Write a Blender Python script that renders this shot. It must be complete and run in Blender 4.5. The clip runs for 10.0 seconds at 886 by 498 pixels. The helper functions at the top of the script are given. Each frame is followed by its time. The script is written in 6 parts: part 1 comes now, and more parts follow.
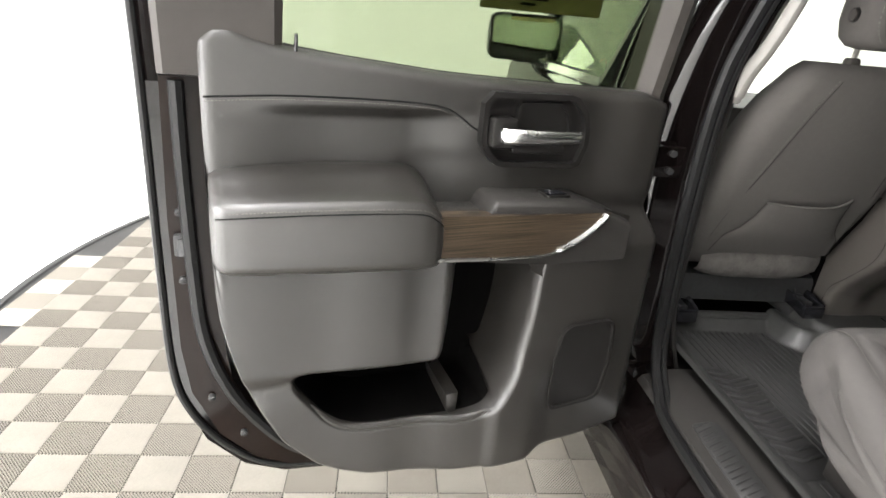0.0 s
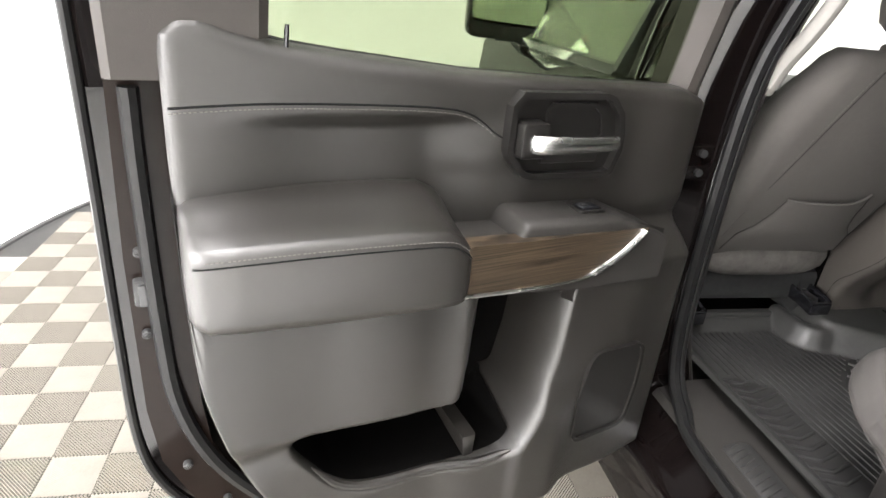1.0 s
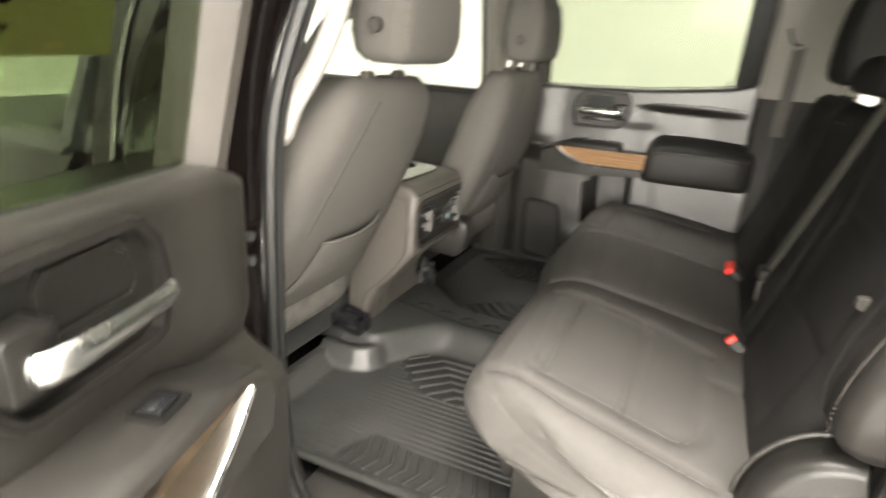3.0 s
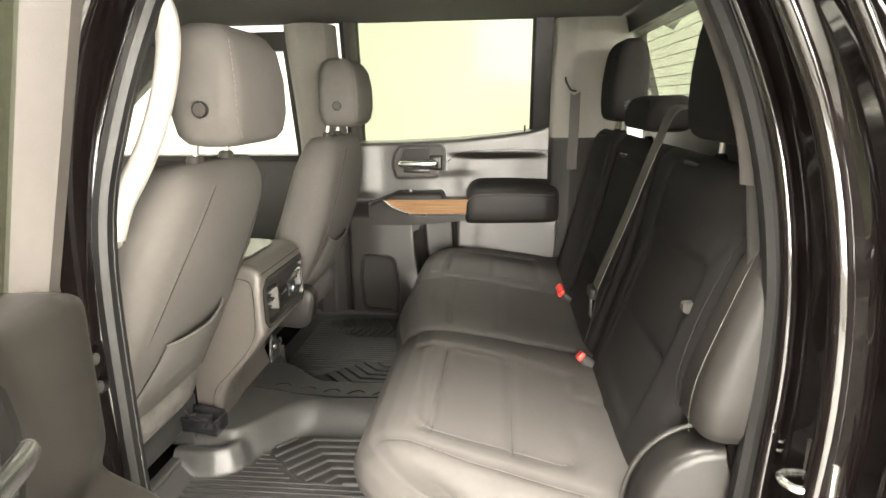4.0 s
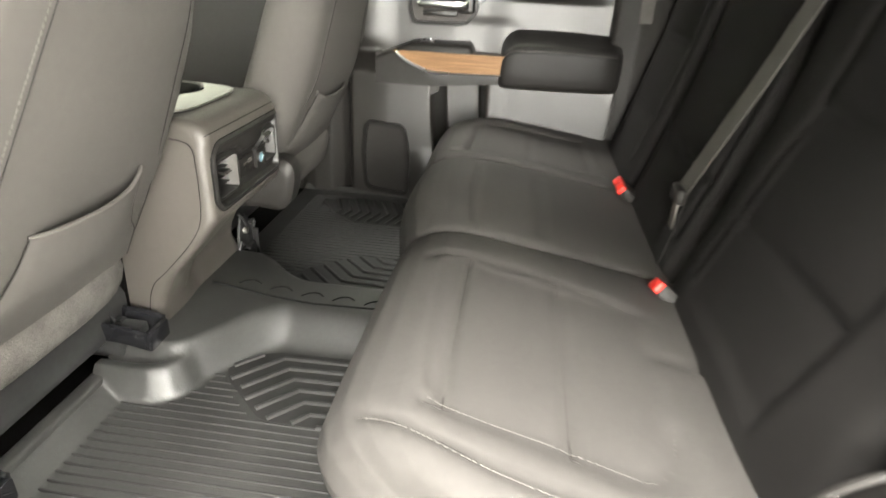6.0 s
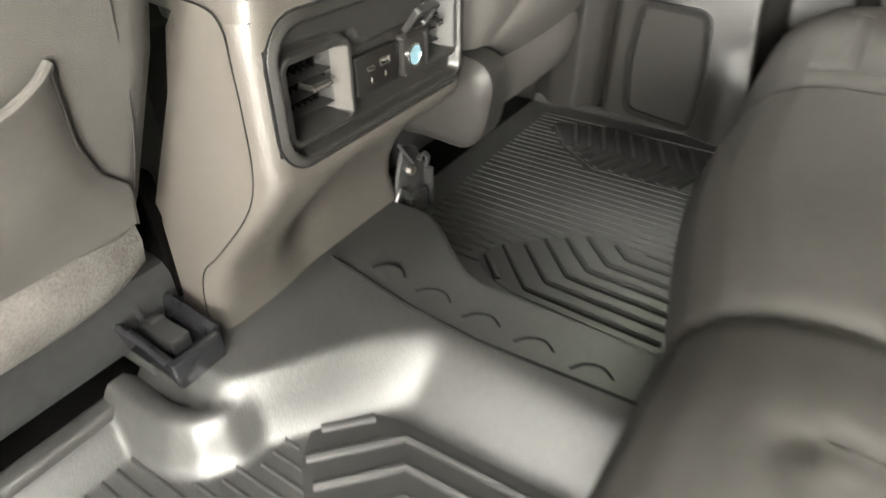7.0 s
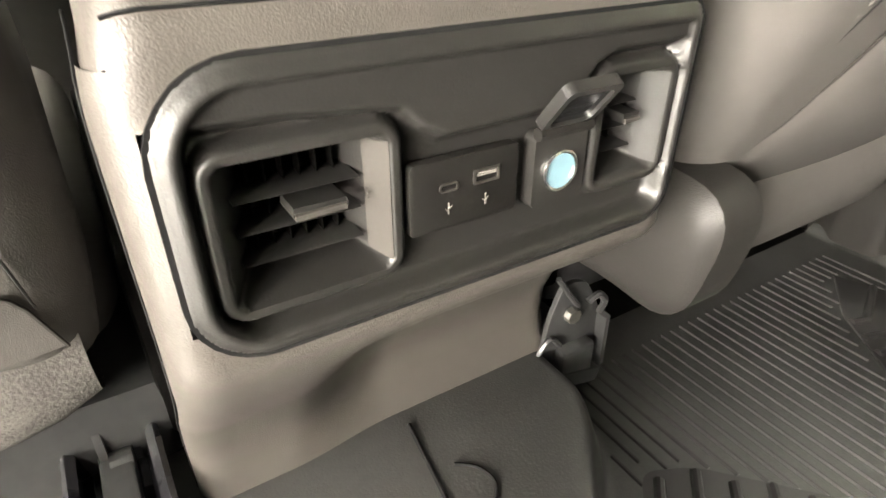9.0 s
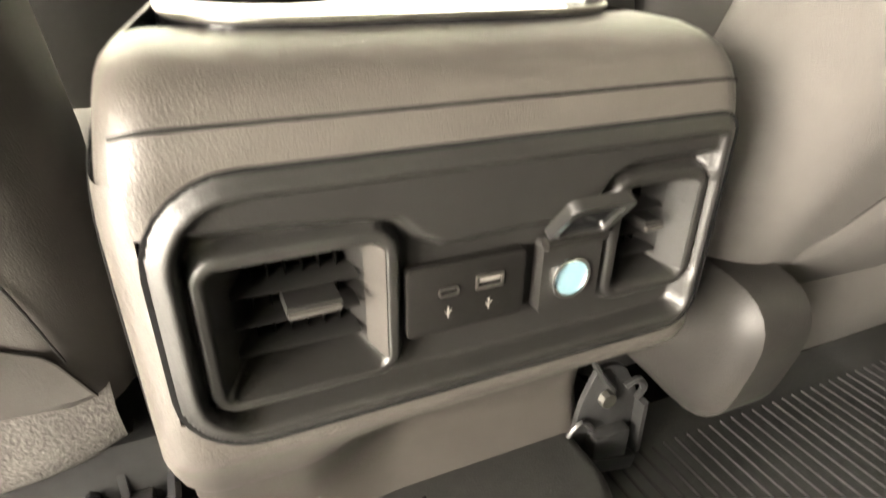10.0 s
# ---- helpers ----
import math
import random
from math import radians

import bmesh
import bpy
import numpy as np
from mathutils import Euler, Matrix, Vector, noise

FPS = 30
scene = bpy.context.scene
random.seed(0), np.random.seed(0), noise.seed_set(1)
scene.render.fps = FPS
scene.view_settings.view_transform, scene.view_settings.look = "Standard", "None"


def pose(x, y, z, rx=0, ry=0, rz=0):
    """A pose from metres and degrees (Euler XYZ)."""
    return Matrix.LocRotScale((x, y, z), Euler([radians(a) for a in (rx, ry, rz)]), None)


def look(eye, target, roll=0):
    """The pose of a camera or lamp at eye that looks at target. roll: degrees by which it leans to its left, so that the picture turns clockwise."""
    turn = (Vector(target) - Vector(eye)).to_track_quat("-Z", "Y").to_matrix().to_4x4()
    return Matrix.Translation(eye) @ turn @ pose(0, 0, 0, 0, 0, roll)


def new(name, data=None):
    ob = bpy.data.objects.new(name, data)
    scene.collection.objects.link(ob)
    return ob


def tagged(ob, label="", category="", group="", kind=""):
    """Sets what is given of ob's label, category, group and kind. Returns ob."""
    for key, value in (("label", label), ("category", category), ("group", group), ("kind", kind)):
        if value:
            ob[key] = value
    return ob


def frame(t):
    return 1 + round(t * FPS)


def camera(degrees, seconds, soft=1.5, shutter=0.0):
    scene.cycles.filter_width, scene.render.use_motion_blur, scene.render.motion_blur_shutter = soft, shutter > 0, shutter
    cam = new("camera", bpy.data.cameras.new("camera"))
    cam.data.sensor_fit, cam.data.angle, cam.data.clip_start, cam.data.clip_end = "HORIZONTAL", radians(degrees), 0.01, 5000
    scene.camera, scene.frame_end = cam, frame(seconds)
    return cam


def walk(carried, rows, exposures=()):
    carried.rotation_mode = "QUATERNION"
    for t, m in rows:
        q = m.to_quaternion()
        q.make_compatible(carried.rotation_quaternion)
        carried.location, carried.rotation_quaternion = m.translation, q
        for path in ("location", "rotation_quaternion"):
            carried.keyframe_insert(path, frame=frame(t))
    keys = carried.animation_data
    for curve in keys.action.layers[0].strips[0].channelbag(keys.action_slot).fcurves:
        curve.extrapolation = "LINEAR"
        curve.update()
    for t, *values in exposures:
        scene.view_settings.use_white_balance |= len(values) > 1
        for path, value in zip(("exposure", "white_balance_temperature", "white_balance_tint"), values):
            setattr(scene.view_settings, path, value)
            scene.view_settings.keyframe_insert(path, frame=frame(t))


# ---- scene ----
cam = camera(74.0, 10.0, soft=1.5, shutter=0.4)
# seconds, x, y, z, yaw, pitch, roll
PATH = [
    (0, -1.4258, 0.2672, 1.4457, -6.56, -21.30, 5.13),
    (0.5, -1.4777, 0.3947, 1.4538, -8.90, -22.37, 5.21),
    (1, -1.5267, 0.4742, 1.4602, -12.77, -23.71, 5.65),
    (1.5, -1.5509, 0.5162, 1.4561, -14.68, -24.74, 6.02),
    (2, -1.5222, 0.5543, 1.4620, -19.97, -24.76, 5.75),
    (2.5, -1.3779, 0.6828, 1.4697, -37.26, -23.40, 4.59),
    (3, -1.4357, 0.8913, 1.5024, -66.76, -19.45, 4.03),
    (3.2, -1.4385, 0.9312, 1.5320, -74.07, -18.16, 1.89),
    (4.3, -1.4535, 0.9573, 1.5263, -85.21, -13.89, -0.53),
    (4.5, -1.4477, 0.9584, 1.5267, -85.65, -14.29, -0.40),
    (5, -1.3572, 0.9432, 1.4959, -86.06, -17.54, 0.71),
    (5.2, -1.2858, 0.9243, 1.4809, -85.09, -19.81, 0.77),
    (6.3, -0.8576, 1.0635, 1.3702, -79.04, -31.46, 3.48),
    (6.5, -0.6883, 1.0843, 1.3363, -71.47, -35.89, 2.88),
    (7, -0.4518, 1.1778, 1.2376, -57.47, -36.77, -0.13),
    (7.5, -0.3256, 1.2472, 1.1922, -48.49, -32.89, -1.23),
    (8, -0.2687, 1.2663, 1.1925, -42.49, -31.18, -0.38),
    (8.5, -0.2161, 1.2860, 1.1893, -37.64, -30.45, 0.16),
    (9, -0.1786, 1.3058, 1.1665, -31.85, -31.22, 0.13),
    (9.5, -0.1477, 1.3139, 1.1481, -26.76, -30.33, -0.20),
    (10, -0.1429, 1.3050, 1.1936, -24.00, -27.80, 1.00),
]
EXPOSURES = [(0.0, -0.5, 6200, 12), (1.6, -0.08, 6250, 14), (2.5, 0.38, 6650, 10), (3.0, 0.66, 6800, 9), (4.5, 0.95, 6950, 10), (5.2, 0.87, 6750, 10), (6.5, 1.42, 6550, 7), (7.0, 1.78, 6600, 8), (7.5, 1.82, 6650, 8), (8.5, 2.02, 6850, 10), (9.4, 2.18, 7050, 12), (10.0, 2.12, 7250, 12)]
walk(cam, [(t, pose(x, y, z, 90 + pitch, 0, yaw) @ pose(0, 0, 0, 0, 0, roll)) for t, x, y, z, yaw, pitch, roll in PATH], EXPOSURES)


# ---- light ----
world = bpy.data.worlds.new("studio_air")
scene.world = world
world.use_nodes = True
world.node_tree.nodes["Background"].inputs[0].default_value = (0.9, 0.95, 1.0, 1)
world.node_tree.nodes["Background"].inputs[1].default_value = 0.02


def panel_lamp(x, y, z, sx, sy, watts, tint=(1.0, 0.97, 0.92)):
    data = bpy.data.lights.new("ceiling_softbox", "AREA")
    data.shape, data.size, data.size_y, data.energy, data.color = "RECTANGLE", sx, sy, watts, tint
    ob = new("ceiling_softbox", data)
    ob.location = (x, y, z)
    return ob


LAMP_WATTS, SIDE_WATTS = 400, 840
for lx, ly, share in ((-2.6, -2.4, 0.9), (-2.5, 0.6, 2.6), (-2.8, 3.6, 0.9), (3.0, -2.4, 0.2), (3.0, 1.6, 0.6), (2.4, 5.2, 0.9)):
    panel_lamp(lx, ly, 4.7, 1.6, 2.4, LAMP_WATTS * share)
for ly, share in ((-5.4, 0.55), (-2.0, 0.95), (0.4, 0.85), (1.7, 0.4)):
    side = panel_lamp(-6.6, ly, 2.3, 2.4, 2.2, SIDE_WATTS * share)
    side.matrix_world = look((-6.6, ly, 2.3), (0.0, ly + 0.4, 1.1))


# ---- materials ----
def mk(name, color, rough=0.5, metal=0.0, var=0.08, scale=6.0, grain=0.0, grain_scale=900.0, coat=0.0, spec=0.5, rvar=0.08, sheen=0.0, coat_rough=0.06):
    """A procedural surface: base colour with stains at two scales, roughness wear, fine relief."""
    m = bpy.data.materials.new(name)
    m.use_nodes = True
    nt = m.node_tree
    b = nt.nodes["Principled BSDF"]
    co = nt.nodes.new("ShaderNodeTexCoord")
    n1 = nt.nodes.new("ShaderNodeTexNoise")
    n1.inputs["Scale"].default_value, n1.inputs["Detail"].default_value = scale, 5
    nt.links.new(co.outputs["Object"], n1.inputs["Vector"])
    n2 = nt.nodes.new("ShaderNodeTexNoise")
    n2.inputs["Scale"].default_value, n2.inputs["Detail"].default_value = scale * 14, 3
    nt.links.new(co.outputs["Object"], n2.inputs["Vector"])
    add = nt.nodes.new("ShaderNodeMath")
    add.operation = "ADD"
    nt.links.new(n1.outputs["Fac"], add.inputs[0])
    nt.links.new(n2.outputs["Fac"], add.inputs[1])
    ramp = nt.nodes.new("ShaderNodeMapRange")
    ramp.inputs["From Min"].default_value, ramp.inputs["From Max"].default_value = 0.6, 1.4
    ramp.inputs["To Min"].default_value, ramp.inputs["To Max"].default_value = 1 - var, 1 + var
    nt.links.new(add.outputs[0], ramp.inputs["Value"])
    mix = nt.nodes.new("ShaderNodeVectorMath")
    mix.operation = "SCALE"
    mix.inputs[0].default_value = color
    nt.links.new(ramp.outputs[0], mix.inputs["Scale"])
    nt.links.new(mix.outputs[0], b.inputs["Base Color"])
    rr = nt.nodes.new("ShaderNodeMapRange")
    rr.inputs["To Min"].default_value, rr.inputs["To Max"].default_value = max(0.02, rough - rvar), min(1, rough + rvar)
    nt.links.new(n1.outputs["Fac"], rr.inputs["Value"])
    nt.links.new(rr.outputs[0], b.inputs["Roughness"])
    b.inputs["Metallic"].default_value = metal
    b.inputs["Specular IOR Level"].default_value = spec * 0.5
    b.inputs["Coat Weight"].default_value = coat
    b.inputs["Coat Roughness"].default_value = coat_rough
    b.inputs["Sheen Weight"].default_value = sheen
    if grain > 0:
        g = nt.nodes.new("ShaderNodeTexNoise")
        g.inputs["Scale"].default_value, g.inputs["Detail"].default_value = grain_scale, 2
        nt.links.new(co.outputs["Object"], g.inputs["Vector"])
        bp = nt.nodes.new("ShaderNodeBump")
        bp.inputs["Strength"].default_value, bp.inputs["Distance"].default_value = grain, 0.001
        nt.links.new(g.outputs["Fac"], bp.inputs["Height"])
        nt.links.new(bp.outputs[0], b.inputs["Normal"])
    return m


def glass_mat(name, tint, gloss=0.08):
    m = bpy.data.materials.new(name)
    m.use_nodes = True
    nt = m.node_tree
    nt.nodes.clear()
    out = nt.nodes.new("ShaderNodeOutputMaterial")
    tr = nt.nodes.new("ShaderNodeBsdfTransparent")
    tr.inputs[0].default_value = (*tint, 1)
    gl = nt.nodes.new("ShaderNodeBsdfGlossy")
    gl.inputs["Roughness"].default_value = 0.02
    lw = nt.nodes.new("ShaderNodeLayerWeight")
    pw = nt.nodes.new("ShaderNodeMath")
    pw.operation = "POWER"
    pw.inputs[1].default_value = 4.0
    nt.links.new(lw.outputs["Facing"], pw.inputs[0])
    fr = nt.nodes.new("ShaderNodeMapRange")
    fr.inputs["To Min"].default_value, fr.inputs["To Max"].default_value = gloss * 0.5, 0.6
    nt.links.new(pw.outputs[0], fr.inputs["Value"])
    mx = nt.nodes.new("ShaderNodeMixShader")
    nt.links.new(fr.outputs[0], mx.inputs[0])
    nt.links.new(tr.outputs[0], mx.inputs[1])
    nt.links.new(gl.outputs[0], mx.inputs[2])
    nt.links.new(mx.outputs[0], out.inputs[0])
    return m


def wood_mat(name, dark, light, axis=0):
    m = mk(name, dark, 0.42, coat=0.1, var=0.1)
    nt = m.node_tree
    b = nt.nodes["Principled BSDF"]
    co = nt.nodes.new("ShaderNodeTexCoord")
    mp = nt.nodes.new("ShaderNodeMapping")
    mp.inputs["Scale"].default_value = (3.5, 90.0, 700.0)
    nt.links.new(co.outputs["Object"], mp.inputs[0])
    n = nt.nodes.new("ShaderNodeTexNoise")
    n.inputs["Scale"].default_value, n.inputs["Detail"].default_value = 1.0, 6
    nt.links.new(mp.outputs[0], n.inputs["Vector"])
    cr = nt.nodes.new("ShaderNodeValToRGB")
    cr.color_ramp.elements[0].position, cr.color_ramp.elements[1].position = 0.36, 0.66
    cr.color_ramp.elements[0].color, cr.color_ramp.elements[1].color = (*dark, 1), (*light, 1)
    nt.links.new(n.outputs["Fac"], cr.inputs[0])
    nt.links.new(cr.outputs[0], b.inputs["Base Color"])
    bp = nt.nodes.new("ShaderNodeBump")
    bp.inputs["Strength"].default_value, bp.inputs["Distance"].default_value = 0.35, 0.0006
    nt.links.new(n.outputs["Fac"], bp.inputs["Height"])
    nt.links.new(bp.outputs[0], b.inputs["Normal"])
    return m


TRIM = mk("black_grained_plastic", (0.0155, 0.0145, 0.0134), 0.4, grain=0.3, grain_scale=700, var=0.1, spec=0.25)
TRIM_SMOOTH = mk("smooth_dark_plastic", (0.0075, 0.007, 0.0065), 0.34, grain=0.08, grain_scale=500, spec=0.3)
LEATHER = mk("black_leatherette", (0.0095, 0.0085, 0.0073), 0.38, grain=0.32, grain_scale=1100, var=0.16, spec=1.15)
CLOTH = mk("grey_seat_cloth", (0.051, 0.0475, 0.044), 0.86, grain=0.5, grain_scale=1300, var=0.07, spec=0.25)
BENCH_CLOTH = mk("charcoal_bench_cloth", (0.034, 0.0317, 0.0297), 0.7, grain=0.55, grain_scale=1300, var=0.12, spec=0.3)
BOLSTER = mk("dark_bolster_leatherette", (0.009, 0.0082, 0.0075), 0.5, grain=0.3, grain_scale=1100, var=0.1, spec=0.35)
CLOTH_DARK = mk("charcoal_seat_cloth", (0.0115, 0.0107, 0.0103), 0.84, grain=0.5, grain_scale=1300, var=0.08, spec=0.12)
CARPET = mk("grey_carpet", (0.064, 0.06, 0.056), 0.97, grain=1.0, grain_scale=330, var=0.45, scale=30, spec=0.1)
FLOOR_CARPET = mk("black_floor_carpet", (0.006, 0.0057, 0.0055), 0.97, grain=1.0, grain_scale=400, var=0.2, scale=20, spec=0.05)
PILLAR = mk("grey_pillar_trim", (0.115, 0.108, 0.098), 0.6, grain=0.2, grain_scale=600, var=0.04, spec=0.3)
HEADLINER = mk("charcoal_headliner", (0.05, 0.047, 0.043), 0.95, grain=0.4, grain_scale=900, spec=0.1)
RUBBER = mk("black_rubber", (0.0048, 0.0047, 0.0046), 0.4, grain=0.05, spec=0.4)
MAT_RUBBER = mk("black_mat_rubber", (0.014, 0.0136, 0.0132), 0.42, grain=0.15, grain_scale=500, var=0.2, spec=0.7)
LINER_RUBBER = mk("smooth_liner_rubber", (0.02, 0.0198, 0.0187), 0.46, grain=0.3, grain_scale=420, var=0.3, scale=9, rvar=0.16, spec=1.1)
POST_TAUPE = mk("taupe_post_trim", (0.026, 0.023, 0.0208), 0.55, grain=0.2, grain_scale=600, var=0.06, spec=0.4)
PAINT = mk("black_car_paint", (0.0026, 0.0019, 0.0018), 0.26, coat=0.85, var=0.12, spec=0.0, coat_rough=0.06)
JAMB_PAINT = mk("dark_brown_jamb_paint", (0.006, 0.0036, 0.0026), 0.32, spec=0.12, coat=0.12, var=0.25)
CHROME = mk("satin_chrome", (0.62, 0.62, 0.61), 0.27, metal=1.0, var=0.05)
STEEL = mk("zinc_steel", (0.3, 0.285, 0.26), 0.4, metal=1.0, var=0.2, scale=40)
DARK_STEEL = mk("black_steel", (0.03, 0.03, 0.03), 0.35, metal=0.4, var=0.2)
HANDLE_GREY = mk("light_grey_handle_plastic", (0.16, 0.153, 0.142), 0.55, grain=0.2, grain_scale=600, var=0.04)
RED = mk("red_button", (0.62, 0.03, 0.02), 0.4)
THREAD = mk("grey_thread", (0.075, 0.07, 0.064), 0.8)
SEAT_THREAD = mk("pale_seat_thread", (0.055, 0.0515, 0.047), 0.8)
SEAM = mk("dark_seam", (0.008, 0.008, 0.008), 0.9, spec=0.05)
BELT = mk("grey_webbing", (0.05, 0.047, 0.043), 0.7, grain=0.6, grain_scale=900, spec=0.2)
GLOSS_BLACK = mk("gloss_black", (0.008, 0.008, 0.009), 0.08, coat=0.5)
WHITE_WALL = mk("white_studio_wall", (0.82, 0.82, 0.8), 0.85, var=0.02, scale=1.5)
# One tile plastic; how each rib direction catches light is in the tone.
TILE_LIT = mk("beige_tile_lit_ribs", (0.2, 0.186, 0.16), 0.45, var=0.1, scale=9, grain=0.2, grain_scale=200)
TILE_SHADED = mk("beige_tile_shaded_ribs", (0.108, 0.098, 0.083), 0.5, var=0.12, scale=9, grain=0.2, grain_scale=200)
# Vent plastic as it looks lit, for the left cheek and tab edges.
LIT_PLASTIC = mk("lit_vent_plastic", (0.03, 0.0275, 0.025), 0.42, spec=0.5)
CLOTH_SEAM = mk("shadowed_cloth_seam", (0.018, 0.0165, 0.015), 0.9, spec=0.1)
SLAT_BLACK = mk("satin_black_slats", (0.011, 0.0106, 0.01), 0.3, spec=1.0)
BEZEL_PLASTIC = mk("dark_satin_bezel_plastic", (0.0105, 0.0099, 0.0092), 0.42, grain=0.12, grain_scale=900, var=0.1, spec=0.75)
# Far darker than the trim plastics: shade of deep recesses put into colour.
SHADE_BLACK = mk("shade_black_plastic", (0.0016, 0.0015, 0.0014), 0.7, spec=0.02)
TILE_GAP = mk("dark_tile_grooves", (0.035, 0.032, 0.028), 0.8, spec=0.1)
RING = mk("dark_edge_ring", (0.02, 0.02, 0.02), 0.5)
GREEN_GLASS = glass_mat("green_tinted_glass", (0.585, 0.620, 0.541), gloss=0.02)
# Same green glass, tint deepened on the near door to dim the bright wall.
DIMMED_GLASS = glass_mat("dimmed_green_glass", (0.44, 0.475, 0.39), gloss=0.02)
DOOR_GLASS = glass_mat("pale_green_glass", (0.93, 0.95, 0.9))
MIRROR = mk("mirror", (0.8, 0.82, 0.78), 0.03, metal=1.0, var=0.01, rvar=0.0)
# Same wood on both doors; the far door's brighter light is in its tone.
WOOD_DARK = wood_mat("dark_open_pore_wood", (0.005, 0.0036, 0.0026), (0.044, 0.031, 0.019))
WOOD_LIT = wood_mat("lit_open_pore_wood", (0.085, 0.045, 0.02), (0.2, 0.115, 0.058))
SOCKET_BLUE = mk("pale_blue_socket_cap", (0.2, 0.34, 0.4), 0.3, metal=0.5)
OLIVE = mk("olive_paper", (0.16, 0.15, 0.06), 0.7)
INK = mk("dark_ink", (0.004, 0.004, 0.004), 0.8, spec=0.1)


# ---- mesh helpers ----
def finish(bm, name, material, angle=35):
    bmesh.ops.remove_doubles(bm, verts=bm.verts, dist=1e-5)
    bmesh.ops.recalc_face_normals(bm, faces=bm.faces)
    me = bpy.data.meshes.new(name)
    bm.to_mesh(me)
    bm.free()
    me.materials.append(material)
    me.polygons.foreach_set("use_smooth", [True] * len(me.polygons))
    me.set_sharp_from_angle(angle=radians(angle))
    return me


def part(name, bm, material, parent, label="", angle=35):
    ob = new(name, finish(bm, name, material, angle))
    ob.parent = parent
    return tagged(ob, label)


def thing(name, label, category, group="", m=None):
    ob = new(name)
    ob.empty_display_size = 0.05
    if m is not None:
        ob.matrix_world = m
    return tagged(ob, label, category, group)


def solid(name, bm, material, label, category, kind="structure", angle=35):
    return tagged(new(name, finish(bm, name, material, angle)), label, category, kind=kind)


def rbox(bm, lo, hi, r=0.01, seg=2):
    c = [(a + b) / 2 for a, b in zip(lo, hi)]
    made = bmesh.ops.create_cube(bm, size=1.0, matrix=Matrix.LocRotScale(c, None, [b - a for a, b in zip(lo, hi)]))
    if r > 0:
        edges = list({e for v in made["verts"] for e in v.link_edges})
        bmesh.ops.bevel(bm, geom=edges, offset=r, segments=seg, affect="EDGES", profile=0.5)
    return bm


def loft(bm, rings, cap=True, wrap=True):
    rows = [[bm.verts.new(p) for p in ring] for ring in rings]
    n = len(rows[0])
    for a, b in zip(rows, rows[1:]):
        for i in range(n if wrap else n - 1):
            j = (i + 1) % n
            bm.faces.new((a[i], a[j], b[j], b[i]))
    if cap:
        bm.faces.new(rows[0][::-1])
        bm.faces.new(rows[-1])
    return bm


def rrect(w, h, r, n=5, cx=0.0, cy=0.0):
    """A rounded rectangle as points, counter-clockwise. r: one radius, or four (++, -+, --, +-)."""
    rs = r if isinstance(r, (tuple, list)) else (r,) * 4
    pts = []
    for k, (sx, sy) in enumerate(((1, 1), (-1, 1), (-1, -1), (1, -1))):
        q = max(rs[k], 1e-4)
        for i in range(n + 1):
            a = math.pi / 2 * (k + i / n)
            pts.append((cx + sx * (w / 2 - q) + q * math.cos(a), cy + sy * (h / 2 - q) + q * math.sin(a)))
    return pts


def inset(poly, t):
    out, n = [], len(poly)
    for i in range(n):
        ax, ay = poly[i - 1]
        bx, by = poly[i]
        cx, cy = poly[(i + 1) % n]
        d1 = Vector((bx - ax, by - ay))
        d2 = Vector((cx - bx, cy - by))
        d1 = d1.normalized() if d1.length > 1e-9 else d2.normalized()
        d2 = d2.normalized() if d2.length > 1e-9 else d1
        nrm = Vector((-(d1.y + d2.y), d1.x + d2.x))
        nrm = nrm.normalized() if nrm.length > 1e-9 else Vector((-d1.y, d1.x))
        k = max(0.5, nrm.dot(Vector((-d1.y, d1.x))))
        out.append((bx + nrm.x * t / k, by + nrm.y * t / k))
    return out


def plate(bm, poly, f, d0, d1, bevel=0.0, steps=2):
    """A slab over a flat outline (counter-clockwise), from depth d0 to d1, its d1 rim rounded. f(u, v, d) gives the place."""
    rings = [[f(u, v, d0) for u, v in poly]]
    if bevel > 0:
        s = 1 if d1 > d0 else -1
        for i in range(steps + 1):
            a = math.pi / 2 * i / steps
            rings.append([f(u, v, d1 - s * bevel * (1 - math.sin(a))) for u, v in inset(poly, bevel * (1 - math.cos(a)))])
    else:
        rings.append([f(u, v, d1) for u, v in poly])
    return loft(bm, rings)


def frame_plate(bm, outer, inner, f, d0, d1):
    """A ring between two outlines with the same number of points, from depth d0 to d1."""
    rows = [[f(u, v, d0) for u, v in outer], [f(u, v, d1) for u, v in outer], [f(u, v, d1) for u, v in inner], [f(u, v, d0) for u, v in inner]]
    rows.append(rows[0])
    return loft(bm, rows, cap=False)


def tube(bm, pts, r, n=8, flat=1.0, cap=True, up=(0, 0, 1)):
    """A round or flattened bar along points. r: radius, or one a point."""
    pts = [Vector(p) for p in pts]
    rs = r if isinstance(r, (list, tuple)) else [r] * len(pts)
    rings, u, last = [], Vector(up), None
    for i, p in enumerate(pts):
        t = (pts[min(i + 1, len(pts) - 1)] - pts[max(i - 1, 0)]).normalized()
        side = t.cross(u) if last is None else last - t * last.dot(t)
        if side.length < 1e-3:
            side = t.cross(Vector((1, 0, 0.1)))
        side.normalize()
        last = side
        w = side.cross(t).normalized()
        rings.append([p + side * (rs[i] * math.cos(2 * math.pi * k / n)) + w * (rs[i] * flat * math.sin(2 * math.pi * k / n)) for k in range(n)])
    return loft(bm, rings, cap=cap)


